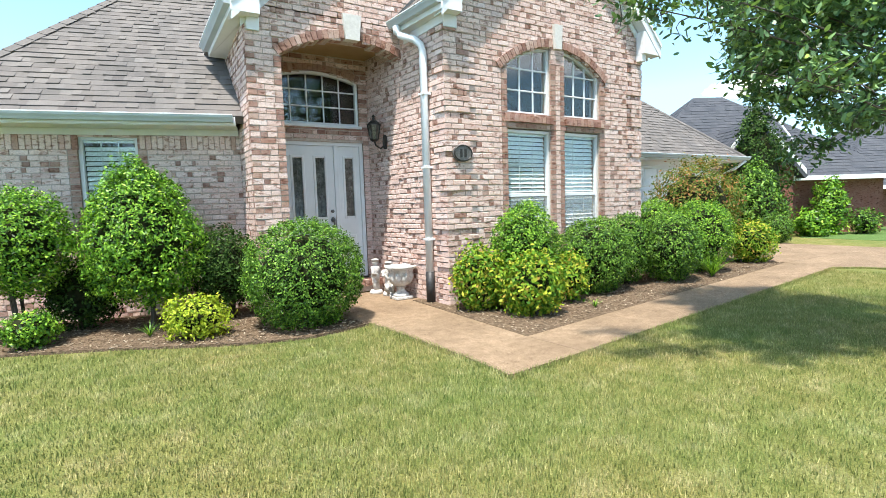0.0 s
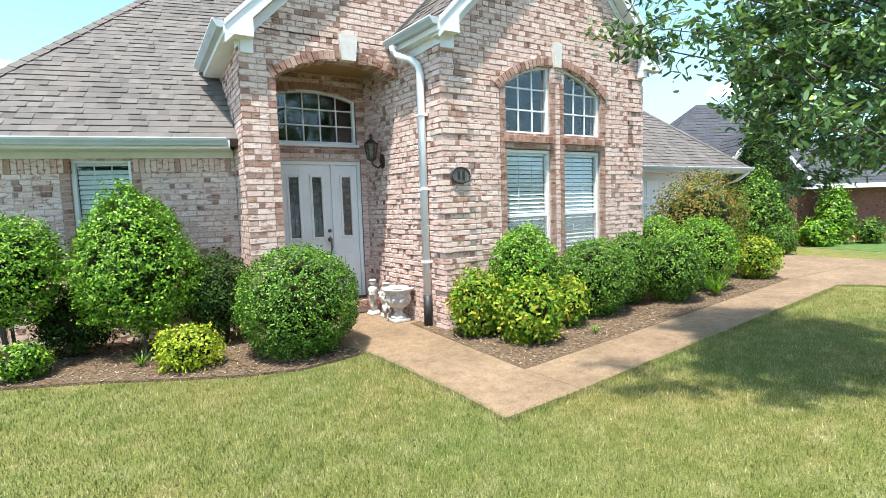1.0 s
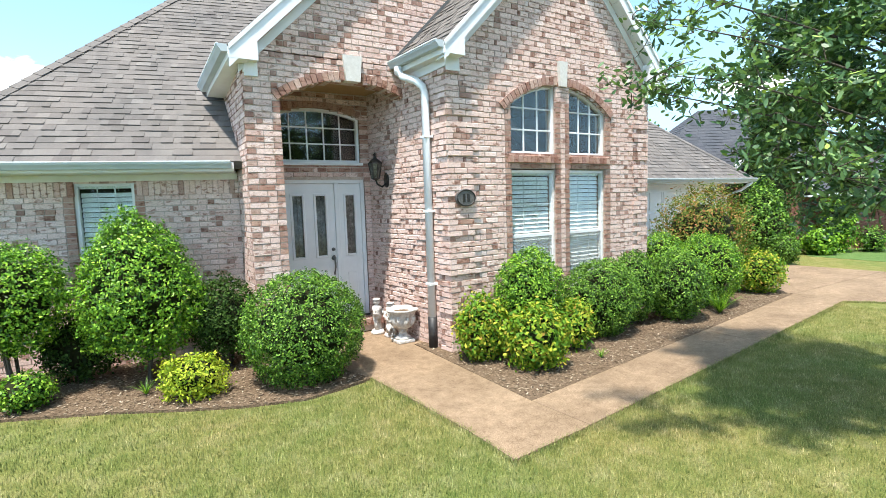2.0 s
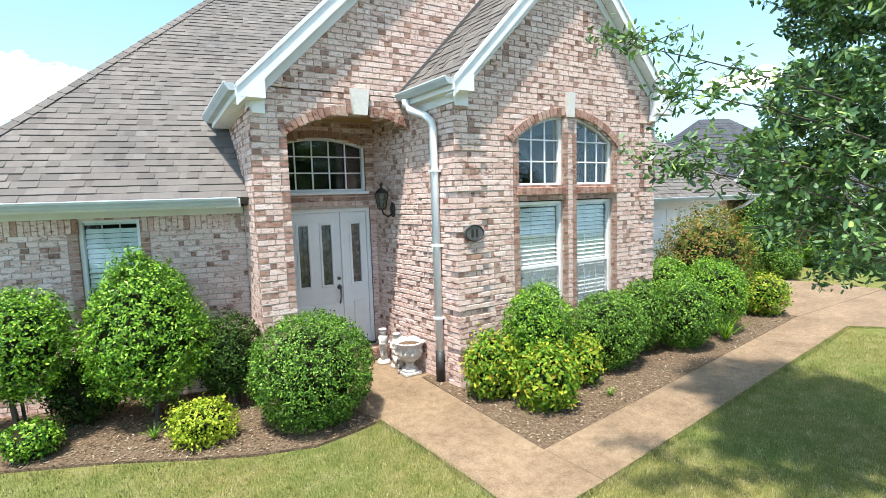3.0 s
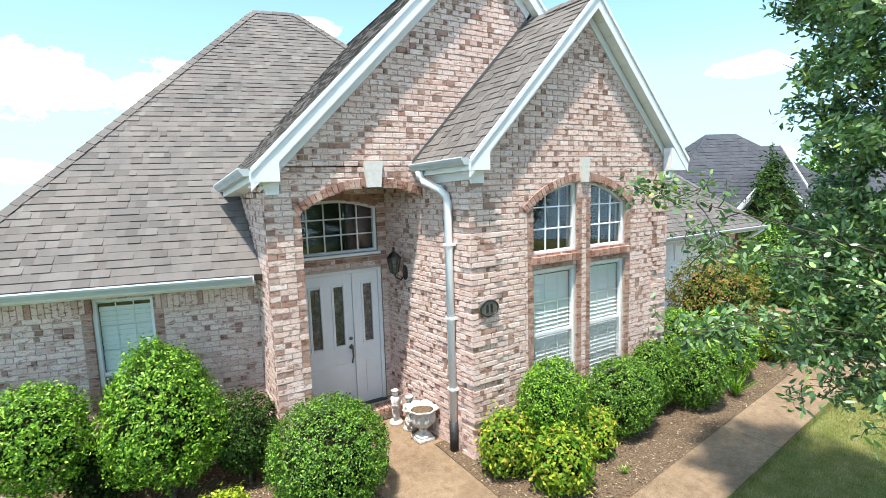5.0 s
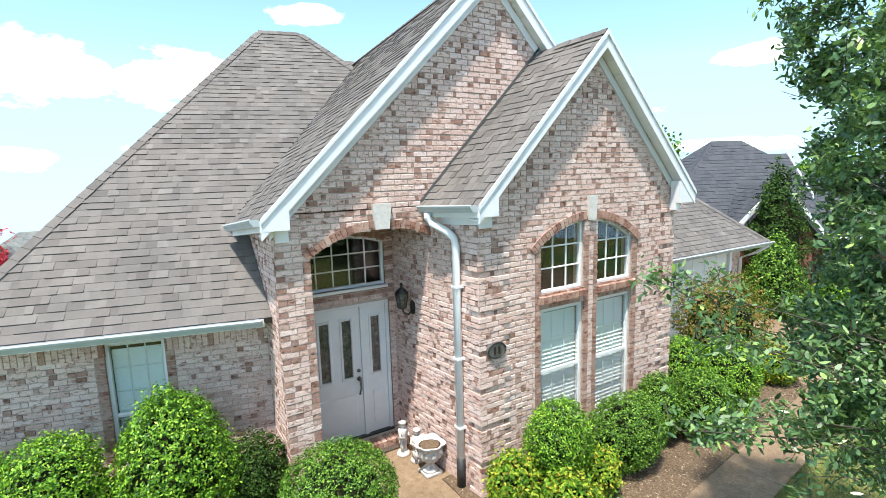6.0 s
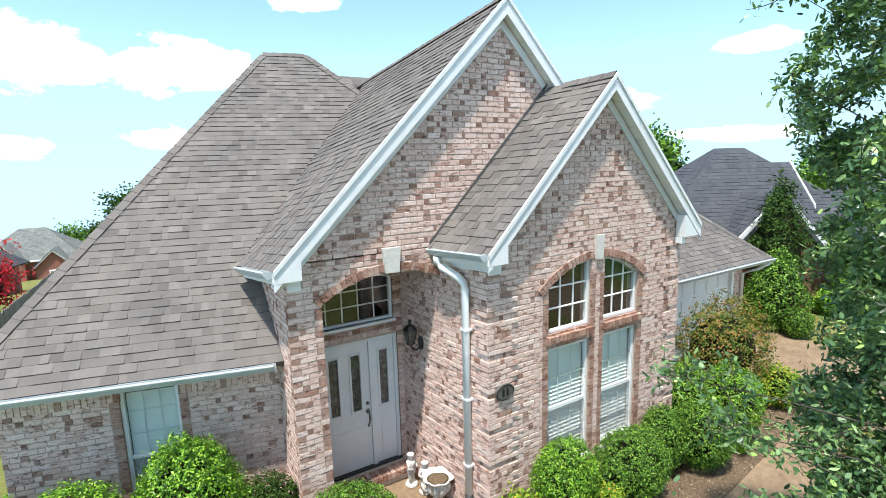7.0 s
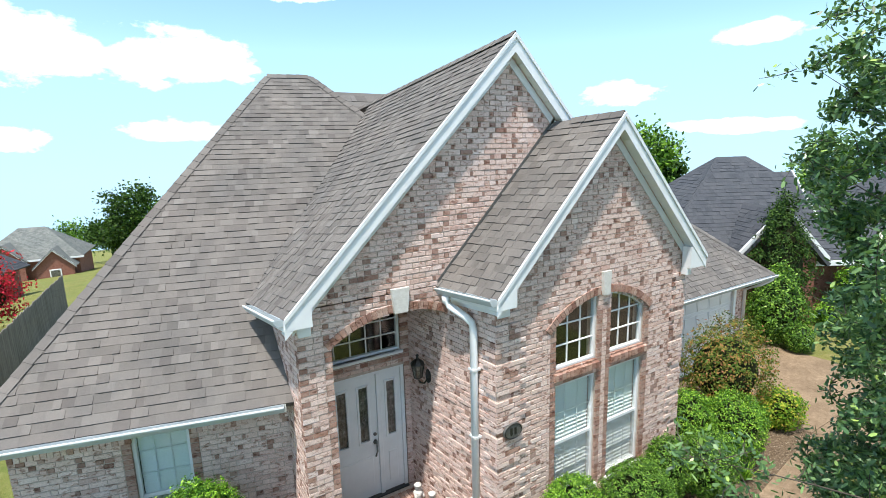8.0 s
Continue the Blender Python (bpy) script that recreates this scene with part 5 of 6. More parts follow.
def grass(name, count, test, spread, low, high, seed, label):
    rng = np.random.default_rng(seed)
    pts = []
    while sum(len(p) for p in pts) < count:
        p = spread(rng, 40000)
        keep = np.array([test(x, y) for x, y in p])
        pts.append(p[keep])
    p = np.concatenate(pts)[:count]
    n = len(p)
    a = rng.uniform(0, 2 * np.pi, n)
    h = rng.uniform(low, high, n)
    w = rng.uniform(0.0025, 0.0048, n)
    lean = rng.uniform(0.1, 0.75, n) * h
    b = rng.uniform(0, 2 * np.pi, n)
    v = np.zeros((n, 3, 3))
    v[:, 0, 0], v[:, 0, 1] = p[:, 0] + w * np.cos(a), p[:, 1] + w * np.sin(a)
    v[:, 1, 0], v[:, 1, 1] = p[:, 0] - w * np.cos(a), p[:, 1] - w * np.sin(a)
    v[:, 2, 0], v[:, 2, 1], v[:, 2, 2] = p[:, 0] + lean * np.cos(b), p[:, 1] + lean * np.sin(b), h
    v[:, :2, 2] = -0.012
    ob = new(name, raw_mesh(name, v.reshape(-1, 3), np.arange(n * 3), 3, BLADE))
    return tagged(ob, label, "grass", kind="stuff")


def on_lawn(x, y):
    if x > 2.42 and y > 3.04 + (0.112 * (x - 2.6) if x > 2.6 else 0):
        return False
    if x > 11.0 and (x < 15.6 or y < 1.9):
        return False
    return not inside(LEFT_BED, x, y + 0.03) and not inside(PATH_A, x, y) and y < 7.2


def near_spread(rng, n):
    r = 11.3 * rng.random(n) ** 0.66
    a = np.radians(np.where(rng.random(n) < 0.8, rng.normal(31, 34, n), rng.uniform(-180, 180, n)))
    return np.stack([r * np.sin(a), r * np.cos(a)], 1)


grass("grass_blades", 270000, on_lawn, near_spread, 0.008, 0.027, 3, "short green and straw-coloured lawn grass")



def edge_spread(rng, n):
    line = [(2.30, 5.44), (2.41, 4.6), (2.47, 3.72), (2.49, 3.06), (3.42, 3.14), (7.0, 3.54), (10.9, 3.97), (11.25, 3.63), (11.5, 3.0), (11.6, 2.0)]
    k = rng.integers(0, len(line) - 1, n)
    seg = np.array([np.hypot(q[0] - p[0], q[1] - p[1]) for p, q in zip(line, line[1:])])
    k = rng.choice(len(seg), n, p=seg / seg.sum())
    p, q = np.array(line)[k], np.array(line)[k + 1]
    s = rng.random((n, 1))
    return p + (q - p) * s + rng.normal(scale=0.022, size=(n, 2)) + np.array([-0.01, -0.02])


grass("grass_fringe", 15000, lambda x, y: True, edge_spread, 0.012, 0.042, 5, "ragged grass along the edge of the walk")

# ---------- shrubs ----------


def ripple(rng, d, k=6, freq=4.0):
    out = np.zeros(len(d))
    for _ in range(k):
        q = rng.normal(size=3)
        q *= freq * rng.uniform(0.6, 1.6) / np.linalg.norm(q)
        out += np.sin(d @ q + rng.uniform(0, 6.3))
    return out / k


def leaf_quads(rng, p, nrm, length, width, droop=0.0, mess=0.8):
    n = len(p)
    up = nrm + rng.normal(scale=mess, size=(n, 3))
    up /= np.linalg.norm(up, axis=1)[:, None]
    r = rng.normal(size=(n, 3))
    r[:, 2] -= droop
    ax = np.cross(up, r)
    ax = np.cross(ax, up)
    ax /= np.linalg.norm(ax, axis=1)[:, None] + 1e-9
    sd = np.cross(up, ax)
    l = length * rng.uniform(0.65, 1.25, n)[:, None]
    w = width * rng.uniform(0.7, 1.2, n)[:, None]
    v = np.stack([p, p + ax * l * 0.5 + sd * w * 0.5 - up * w * 0.10, p + ax * l, p + ax * l * 0.5 - sd * w * 0.5 - up * w * 0.10], 1)
    return v.reshape(-1, 3)


def leaf_blades(rng, p, nrm, length, width, droop=0.0):
    """Oblong leaves of six corners, slightly cupped."""
    q = leaf_quads(rng, p, nrm, length, width, droop).reshape(-1, 4, 3)
    a, l, c, r = q[:, 0], q[:, 1], q[:, 2], q[:, 3]
    side, fwd = (l - r) * 0.5, (c - a)
    sag = (l + r) * 0.5 - (a + c) * 0.5
    v = np.stack([a, a + fwd * 0.30 + side * 0.85 + sag, a + fwd * 0.72 + side * 0.9 + sag, c, a + fwd * 0.72 - side * 0.9 + sag, a + fwd * 0.30 - side * 0.85 + sag], 1)
    return v.reshape(-1, 3)


def clipped_shrub(name, label, centre, radii, count, mat, leaf=0.034, seed=1, rough=0.06, group="", square=1.0, stems=True, z0=0.0, taper=0.0, loose=0.0):
    """A clipped or rounded shrub: a stem, a near-black shell painted as inner shade and a skin of many leaves."""
    rng = np.random.default_rng(seed)
    count, leaf = int(count * (1.45 if leaf < 0.058 else 1.0)), leaf * (0.92 if leaf < 0.05 else 1.0)
    ob = thing(name, label, "shrub", group, at=(centre[0], centre[1], z0))
    c = np.array([0, 0, centre[2] - z0])
    rad = np.array(radii)
    sprigs = max(60, count // 8)
    d = rng.normal(size=(sprigs, 3))
    d /= np.linalg.norm(d, axis=1)[:, None]
    d = np.sign(d) * np.abs(d) ** square
    rp = np.random.default_rng(seed + 50)
    rr = 1 + rough * 1.3 * ripple(rp, d, 7, 3.2) + rough * ripple(rp, d, 7, 9.0)
    depth = 1 - (0.12 + 1.0 * rough) * rng.random(sprigs) ** 1.6 + loose * np.abs(rng.normal(size=sprigs)) * 0.5
    own = rng.integers(0, sprigs, count)
    d = d[own]
    p = d * rad * (rr * depth)[own][:, None] + rng.normal(scale=leaf * 0.52, size=(count, 3)) - d * np.abs(rng.normal(scale=leaf * 0.7, size=(count, 1)))
    if taper:
        p[:, :2] *= (1 - taper * np.clip(p[:, 2] / rad[2], -0.15, 1))[:, None]
    nrm = d / rad
    nrm /= np.linalg.norm(nrm, axis=1)[:, None]
    v = leaf_quads(rng, p + c, nrm + np.array([0, 0, 0.30]), leaf, leaf * 0.55, mess=0.6)
    crown = new("crown", raw_mesh("crown", v, np.arange(count * 4), 4, mat))
    crown.parent = ob
    # solid shell whose colour stands in for shade behind the leaves
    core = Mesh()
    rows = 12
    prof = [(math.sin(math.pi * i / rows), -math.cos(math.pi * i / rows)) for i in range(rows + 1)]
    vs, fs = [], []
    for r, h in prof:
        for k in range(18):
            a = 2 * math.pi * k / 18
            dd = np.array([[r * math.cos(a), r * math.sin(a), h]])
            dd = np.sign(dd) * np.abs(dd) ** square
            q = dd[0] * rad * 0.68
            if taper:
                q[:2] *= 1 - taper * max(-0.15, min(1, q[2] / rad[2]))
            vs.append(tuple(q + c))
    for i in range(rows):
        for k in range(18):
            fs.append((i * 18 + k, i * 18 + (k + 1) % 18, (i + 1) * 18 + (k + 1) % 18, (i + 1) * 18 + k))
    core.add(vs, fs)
    part("shade_core", core, CORE, ob, "near-black inner shell, painted as the shade between leaves")
    if stems:
        s = Mesh()
        rnd = random.Random(seed)
        for _ in range(4):
            a = rnd.uniform(0, 6.3)
            s.tube([(0.05 * math.cos(a), 0.05 * math.sin(a), 0.0), (0.10 * math.cos(a + 0.3), 0.10 * math.sin(a + 0.3), c[2] * 0.4), (0.25 * rad[0] * math.cos(a), 0.25 * rad[0] * math.sin(a), c[2] * 0.9)], [0.022, 0.018, 0.012], 6)
        part("stem", s, BARK, ob)
    return ob


BED_G = "shrubs in the bed below the windows"
clipped_shrub("round_shrub", "large clipped ball of glossy green boxwood beside the walk", (1.69, 5.92, 0.62), (0.73, 0.73, 0.69), 19000, LEAF_BOX, 0.037, 1, 0.045)
clipped_shrub("tall_shrub", "tall egg-shaped bright green shrub on bare stems", (0.05, 7.0, 1.14), (0.69, 0.60, 0.86), 15000, LEAF_BRIGHT, 0.048, 2, 0.13, taper=0.38, loose=0.16)
clipped_shrub("rounded_shrub", "loose green shrub with yellow tips on bare stems", (-1.13, 7.15, 1.12), (0.52, 0.50, 0.60), 9000, LEAF_BRIGHT, 0.046, 3, 0.10, loose=0.12)
# added dark filler: only shade lies in this gap between the shrubs
clipped_shrub("dark_shrub", "olive shrub added in place of the shade before the brick wall", (-0.58, 7.45, 0.46), (0.44, 0.30, 0.44), 3000, LEAF_DARK, 0.05, 51, 0.12, loose=0.12)
clipped_shrub("rounded_shrub", "loose green shrub at the end of the bed", (-2.0, 7.4, 1.05), (0.58, 0.5, 0.66), 5000, LEAF_BRIGHT, 0.055, 52, 0.1, loose=0.12)
clipped_shrub("low_shrub", "small low green shrub at the lawn's edge", (-1.03, 6.72, 0.22), (0.26, 0.24, 0.20), 1600, LEAF_BRIGHT, 0.045, 4, 0.1, loose=0.1)
clipped_shrub("dark_shrub", "dark olive shrub against the brick wall", (0.95, 6.95, 0.66), (0.42, 0.38, 0.52), 5500, LEAF_DARK, 0.045, 5, 0.09, loose=0.08)
clipped_shrub("golden_shrub", "low spreading golden-yellow shrub", (0.52, 6.05, 0.24), (0.33, 0.27, 0.25), 2400, LEAF_YELLOW, 0.046, 6, 0.20, loose=0.28)
clipped_shrub("golden_shrub", "yellow-tipped green shrub in the mulch bed", (3.78, 5.22, 0.42), (0.36, 0.34, 0.44), 3400, LEAF_GOLD, 0.064, 7, 0.12, BED_G, loose=0.15)
clipped_shrub("golden_shrub", "yellow-tipped green shrub in the mulch bed", (4.10, 4.56, 0.38), (0.36, 0.36, 0.40), 3400, LEAF_GOLD, 0.064, 8, 0.12, BED_G, loose=0.15)
clipped_shrub("golden_shrub", "small yellow-tipped green shrub in the mulch bed", (4.98, 4.82, 0.36), (0.25, 0.25, 0.34), 1900, LEAF_GOLD, 0.062, 9, 0.13, BED_G, loose=0.15)
clipped_shrub("green_shrub", "clipped fresh green shrub below the windows", (4.52, 5.17, 0.82), (0.50, 0.42, 0.58), 10000, LEAF_BRIGHT, 0.040, 10, 0.06, BED_G)
clipped_shrub("green_shrub", "clipped green shrub below the windows", (5.80, 5.10, 0.56), (0.70, 0.50, 0.58), 13000, LEAF_BOX, 0.040, 11, 0.06, BED_G)
clipped_shrub("green_shrub", "clipped green shrub below the windows", (6.75, 5.25, 0.62), (0.40, 0.38, 0.56), 6000, LEAF_BOX, 0.045, 12, 0.07, BED_G)
clipped_shrub("green_shrub", "rounded green shrub at the end of the window wall", (7.50, 5.02, 0.57), (0.57, 0.52, 0.58), 9000, LEAF_BOX, 0.045, 13, 0.06, BED_G)
clipped_shrub("green_shrub", "large rounded bright green shrub beside the walk", (8.80, 5.28, 0.70), (0.62, 0.58, 0.66), 9000, LEAF_BRIGHT, 0.045, 14, 0.05, BED_G)
clipped_shrub("green_shrub", "rounded bright green shrub behind the others", (8.15, 5.75, 0.76), (0.55, 0.5, 0.62), 7000, LEAF_BRIGHT, 0.045, 15, 0.05, BED_G)
clipped_shrub("golden_shrub", "golden-green shrub at the end of the bed", (10.75, 5.35, 0.42), (0.52, 0.45, 0.43), 4200, LEAF_GOLD, 0.06, 16, 0.12, BED_G, loose=0.14)
clipped_shrub("bronze_shrub", "broad green shrub with bronze-red tips before the garage", (10.05, 6.15, 1.15), (1.02, 0.85, 0.98), 11000, LEAF_BRONZE, 0.06, 17, 0.13, loose=0.16)
clipped_shrub("round_shrub", "small clipped green ball beside the driveway", (15.35, 6.95, 0.42), (0.40, 0.40, 0.44), 3000, LEAF_BOX, 0.055, 18, 0.05)
clipped_shrub("juniper", "dense green upright juniper beyond the driveway", (15.75, 7.75, 1.05), (0.85, 0.78, 1.2), 9000, LEAF_BOX, 0.085, 19, 0.14, taper=0.25, loose=0.15)


def fountain_grass(centre, n, length, seed):
    rnd = random.Random(seed)
    ob = thing("ornamental_grass", "arching clump of pale green strap-leaved grass", "plant", at=(centre[0], centre[1], 0.018))
    m = Mesh()
    for _ in range(n):
        a, l = rnd.uniform(0, 6.3), length * rnd.uniform(0.6, 1.1)
        lean = rnd.uniform(0.3, 0.9)
        w = 0.007
        prev = None
        for k in range(5):
            q = k / 4
            r = l * lean * q
            z = l * (q - 0.55 * lean * q * q)
            ww = w * (1 - q * 0.9)
            pt = (r * math.cos(a), r * math.sin(a), z)
            cur = [(pt[0] - ww * math.sin(a), pt[1] + ww * math.cos(a), z), (pt[0] + ww * math.sin(a), pt[1] - ww * math.cos(a), z)]
            if prev:
                m.add(prev + cur, [(0, 1, 3, 2)])
            prev = cur
    part("blade", m, LEAF_BRIGHT, ob, kind="stuff")
    return ob


fountain_grass((8.35, 4.78), 130, 0.55, 1)
fountain_grass((4.95, 4.35), 26, 0.16, 2)
fountain_grass((0.05, 6.45), 40, 0.22, 3)

# ---------- porch ornaments ----------


def lobed(m, profile, lobes, sides, phase=0.0):
    """A turned body whose rings swell into lobes; the profile gives radius, height and depth of the lobes."""
    rings = []
    for r, z, d in profile:
        rings.append([(r * (1 + d * abs(math.cos(lobes * math.pi * k / sides + phase)) - d * 0.5) * math.cos(2 * math.pi * k / sides),
                       r * (1 + d * abs(math.cos(lobes * math.pi * k / sides + phase)) - d * 0.5) * math.sin(2 * math.pi * k / sides),
                       z + 0.25 * d * r * abs(math.cos(lobes * math.pi * k / sides + phase)) * (1 if z > 0.36 else 0)) for k in range(sides)])
    n = len(rings)
    m.add([p for ring in rings for p in ring], [(i * sides + k, i * sides + (k + 1) % sides, (i + 1) * sides + (k + 1) % sides, (i + 1) * sides + k) for i in range(n - 1) for k in range(sides)]
          + [tuple(range(sides))[::-1], tuple((n - 1) * sides + k for k in range(sides))])


urn = thing("garden_urn", "pale weathered stone urn with a scalloped rim and mossy soil", "urn", at=(3.31, 6.60, 0.014))
m = Mesh()
m.bevel_box(-0.135, 0.135, -0.135, 0.135, 0, 0.045, 0.01)
part("plinth", m, OLD_STONE, urn)
m = Mesh()
m.lathe((0, 0, 0), [(0.125, 0.045), (0.115, 0.075), (0.075, 0.10), (0.058, 0.13), (0.058, 0.155), (0.08, 0.175), (0.07, 0.195)], 24)
part("pedestal", m, OLD_STONE, urn, smooth=True)
m = Mesh()
lobed(m, [(0.06, 0.19, 0.0), (0.12, 0.215, 0.10), (0.165, 0.27, 0.16), (0.175, 0.32, 0.14), (0.17, 0.38, 0.10), (0.185, 0.43, 0.12), (0.225, 0.465, 0.16), (0.232, 0.485, 0.16), (0.215, 0.49, 0.14), (0.175, 0.455, 0.06), (0.165, 0.43, 0.0)], 8, 64)
part("bowl", m, OLD_STONE, urn, smooth=True)
for k in range(8):
    a = 2 * math.pi * k / 8
    m = Mesh()
    m.lathe((0.172 * math.cos(a), 0.172 * math.sin(a), 0.345), [(0.002, -0.06), (0.024, -0.035), (0.03, 0.0), (0.022, 0.04), (0.002, 0.06)], 10)
    part("relief_boss", m, OLD_STONE, urn, smooth=True)
for side in (-1, 1):
    m = Mesh()
    m.tube([(side * 0.17, 0, 0.30), (side * 0.235, 0, 0.33), (side * 0.255, 0, 0.39), (side * 0.225, 0, 0.44)], [0.018, 0.02, 0.018, 0.014], 8)
    part("handle", m, OLD_STONE, urn, smooth=True)
m = Mesh()
m.lathe((0, 0, 0), [(0.164, 0.435), (0.12, 0.452), (0.06, 0.462), (0.002, 0.465)], 20, 0.05, 3)
part("soil", m, SOIL, urn, "mossy dark soil", smooth=True)


def figure(name, label, at, turn, h, seated):
    """A weathered garden figure as one plain cast body on a round base."""
    ob = thing(name, label, "statue", at=at)
    ob.rotation_euler = (0, 0, radians(turn))
    m = Mesh()
    m.lathe((0, 0, 0), [(0.105, 0.0), (0.11, 0.02), (0.095, 0.045), (0.085, 0.06)], 18)
    hip = h * (0.34 if seated else 0.47)
    for side in (-1, 1):
        if seated:
            m.tube([(side * 0.04, -0.085, 0.05), (side * 0.045, -0.09, hip * 0.75), (side * 0.04, -0.01, hip * 0.9)], [0.03, 0.034, 0.042], 10)
        else:
            m.tube([(side * 0.035, -0.02, 0.05), (side * 0.036, 0.0, hip * 0.6), (side * 0.032, 0, hip)], [0.03, 0.032, 0.042], 10)
        m.tube([(side * 0.075, 0, h * 0.74), (side * 0.10, -0.02, h * 0.60), (side * 0.05, -0.075, h * 0.56)], [0.026, 0.024, 0.02], 9)
    m.lathe((0, 0, 0), [(0.06 if not seated else 0.085, hip * 0.86 if not seated else 0.05), (0.075, hip), (0.058, h * 0.62), (0.078, h * 0.73), (0.06, h * 0.775), (0.026, h * 0.80), (0.026, h * 0.82), (0.05, h * 0.85), (0.058, h * 0.90), (0.048, h * 0.955), (0.07, h * 0.958), (0.045, h * 0.985), (0.002, h)], 16, 0.04, 4)
    part("cast_body", m, OLD_STONE, ob, smooth=True)
    return ob


figure("garden_statue", "small weathered white stone standing figure on a round base", (3.20, 7.26, 0.014), 25, 0.56, False)
figure("garden_statue", "small weathered white stone seated figure behind the urn", (3.30, 6.98, 0.014), -15, 0.53, True)

# ---------- tree at the lawn ----------
TRUNK = Vector((5.45, 0.95, -0.02))
tree = thing("oak_tree", "leafy tree with glossy dark green leaves on the lawn", "tree", at=TRUNK)
wood, rnd = Mesh(), random.Random(8)
bole = [(0, 0, 0), (0.03, 0.02, 0.5), (0.0, 0.08, 1.3), (0.05, 0.15, 2.4), (0.0, 0.2, 3.8), (0.05, 0.2, 5.4), (0.0, 0.2, 7.2)]
wood.tube(bole, [0.21, 0.16, 0.14, 0.12, 0.09, 0.055, 0.02], 12)
nodes = [TRUNK + Vector(p) for p in bole[3:]]
BRANCH_ENDS = [(3.05, 2.70, 3.60), (3.15, 2.50, 3.25), (3.05, 2.2, 2.8), (2.80, 2.38, 2.74), (5.3, 2.6, 4.2), (3.75, 1.6, 2.15), (3.7, 2.0, 2.3), (4.95, 2.95, 6.8), (4.65, 2.85, 6.4), (4.3, 2.7, 5.7), (4.4, 2.2, 3.0),
         (4.85, 2.1, 2.3), (4.75, 1.85, 2.05), (4.7, 1.4, 2.0), (5.0, 2.2, 3.4), (5.2, 1.9, 3.0), (5.4, 3.1, 5.2), (4.6, 2.75, 5.0), (4.4, 2.6, 4.6), (5.6, 2.8, 3.4), (6.4, 2.4, 4.6), (6.6, 1.2, 3.6), (5.9, -0.4, 3.8), (4.6, 0.0, 4.2), (5.2, 2.4, 7.6), (6.8, 0.3, 5.0)]


def bend(start, end, lift):
    mid = start.lerp(end, 0.5) + Vector((rnd.uniform(-0.12, 0.12), rnd.uniform(-0.12, 0.12), lift))
    return [start * (1 - s) ** 2 + mid * 2 * s * (1 - s) + end * s * s for s in [k / 7 for k in range(8)]]


for p in BRANCH_ENDS:
    tip = Vector(p)
    start = TRUNK + Vector((0.02, 0.18, max(1.5, min(tip.z * 0.72, 6.6))))
    pts = bend(start, tip, rnd.uniform(0.1, 0.35))
    wood.tube([q - TRUNK for q in pts], [0.013 * (1 - 0.85 * k / 7) for k in range(8)], 6)
    nodes.extend(pts[2:])
leaf_p, leaf_n = [], []


def spray(start, tip, n):
    """A thin shoot with leaves all along it."""
    pts = bend(start, tip, rnd.uniform(-0.04, 0.08))
    wood.tube([q - TRUNK for q in pts[::2] + [pts[-1]]], [0.0045, 0.004, 0.0035, 0.0025, 0.0015], 4)
    for _ in range(n):
        s = rnd.uniform(0.12, 1.0)
        k = min(int(s * 7), 6)
        q = pts[k].lerp(pts[k + 1], s * 7 - k) + Vector((rnd.gauss(0, 0.045), rnd.gauss(0, 0.045), rnd.gauss(0, 0.04)))
        leaf_p.append(q - TRUNK)
        leaf_n.append(Vector((rnd.gauss(0, 0.55), rnd.gauss(0, 0.55), 1)))


def fill(count, centre, radii, leaves, reach):
    made = 0
    while made < count:
        d = Vector((rnd.gauss(0, 1), rnd.gauss(0, 1), rnd.gauss(0, 1))).normalized() * rnd.random() ** 0.42
        tip = Vector((centre[0] + radii[0] * d.x, centre[1] + radii[1] * d.y, centre[2] + radii[2] * d.z))
        if tip.x < (2.3 if tip.z > 5.0 else 2.75 if tip.z > 3.3 else 2.65 if tip.z > 2.55 else 2.8) * (tip.y - 0.79) + rnd.gauss(0.0, 0.12):
            continue
        near = min(nodes, key=lambda q: (q - tip).length_squared)
        gap = (near - tip).length
        if gap > reach or gap < 0.12:
            continue
        spray(near, tip, int(leaves * (0.5 + gap)))
        if gap < 0.8:
            nodes.append(near.lerp(tip, 0.7))
        made += 1


for p in BRANCH_ENDS[:6]:
    tip = Vector(p)
    foot = TRUNK + Vector((0.02, 0.18, max(1.5, min(tip.z * 0.72, 6.6))))
    for k in range(12):
        s = 0.42 + 0.58 * k / 11
        q = foot.lerp(tip, s) + Vector((0, 0, 0.4 * s * (1 - s)))
        spray(q, q + Vector((rnd.gauss(0, 0.16), rnd.gauss(0, 0.16), rnd.gauss(0, 0.13))), 16)
for p in BRANCH_ENDS[:16]:
    tip = Vector(p)
    far = 0.55 if tip.x < 3.3 else 1.0
    for _ in range(7):
        out = Vector((rnd.gauss(0, 1), rnd.gauss(0, 1), rnd.gauss(0, 0.7))).normalized() * rnd.uniform(0.15, 0.34) * far
        back = (TRUNK + Vector((0, 0.2, tip.z)) - tip).normalized() * rnd.uniform(0.0 if far < 1 else -0.15, 0.55)
        spray(tip + back * 0.8, tip + back + out, 24)
fill(360, (5.2, 1.9, 4.7), (1.5, 1.4, 3.2), 105, 1.2)
fill(22, (4.05, 2.05, 3.1), (1.05, 0.7, 0.6), 55, 0.8)
fill(165, (4.9, 1.9, 2.75), (1.0, 0.95, 0.9), 110, 1.0)
fill(160, (5.7, 1.7, 4.1), (1.0, 0.8, 2.3), 110, 1.0)
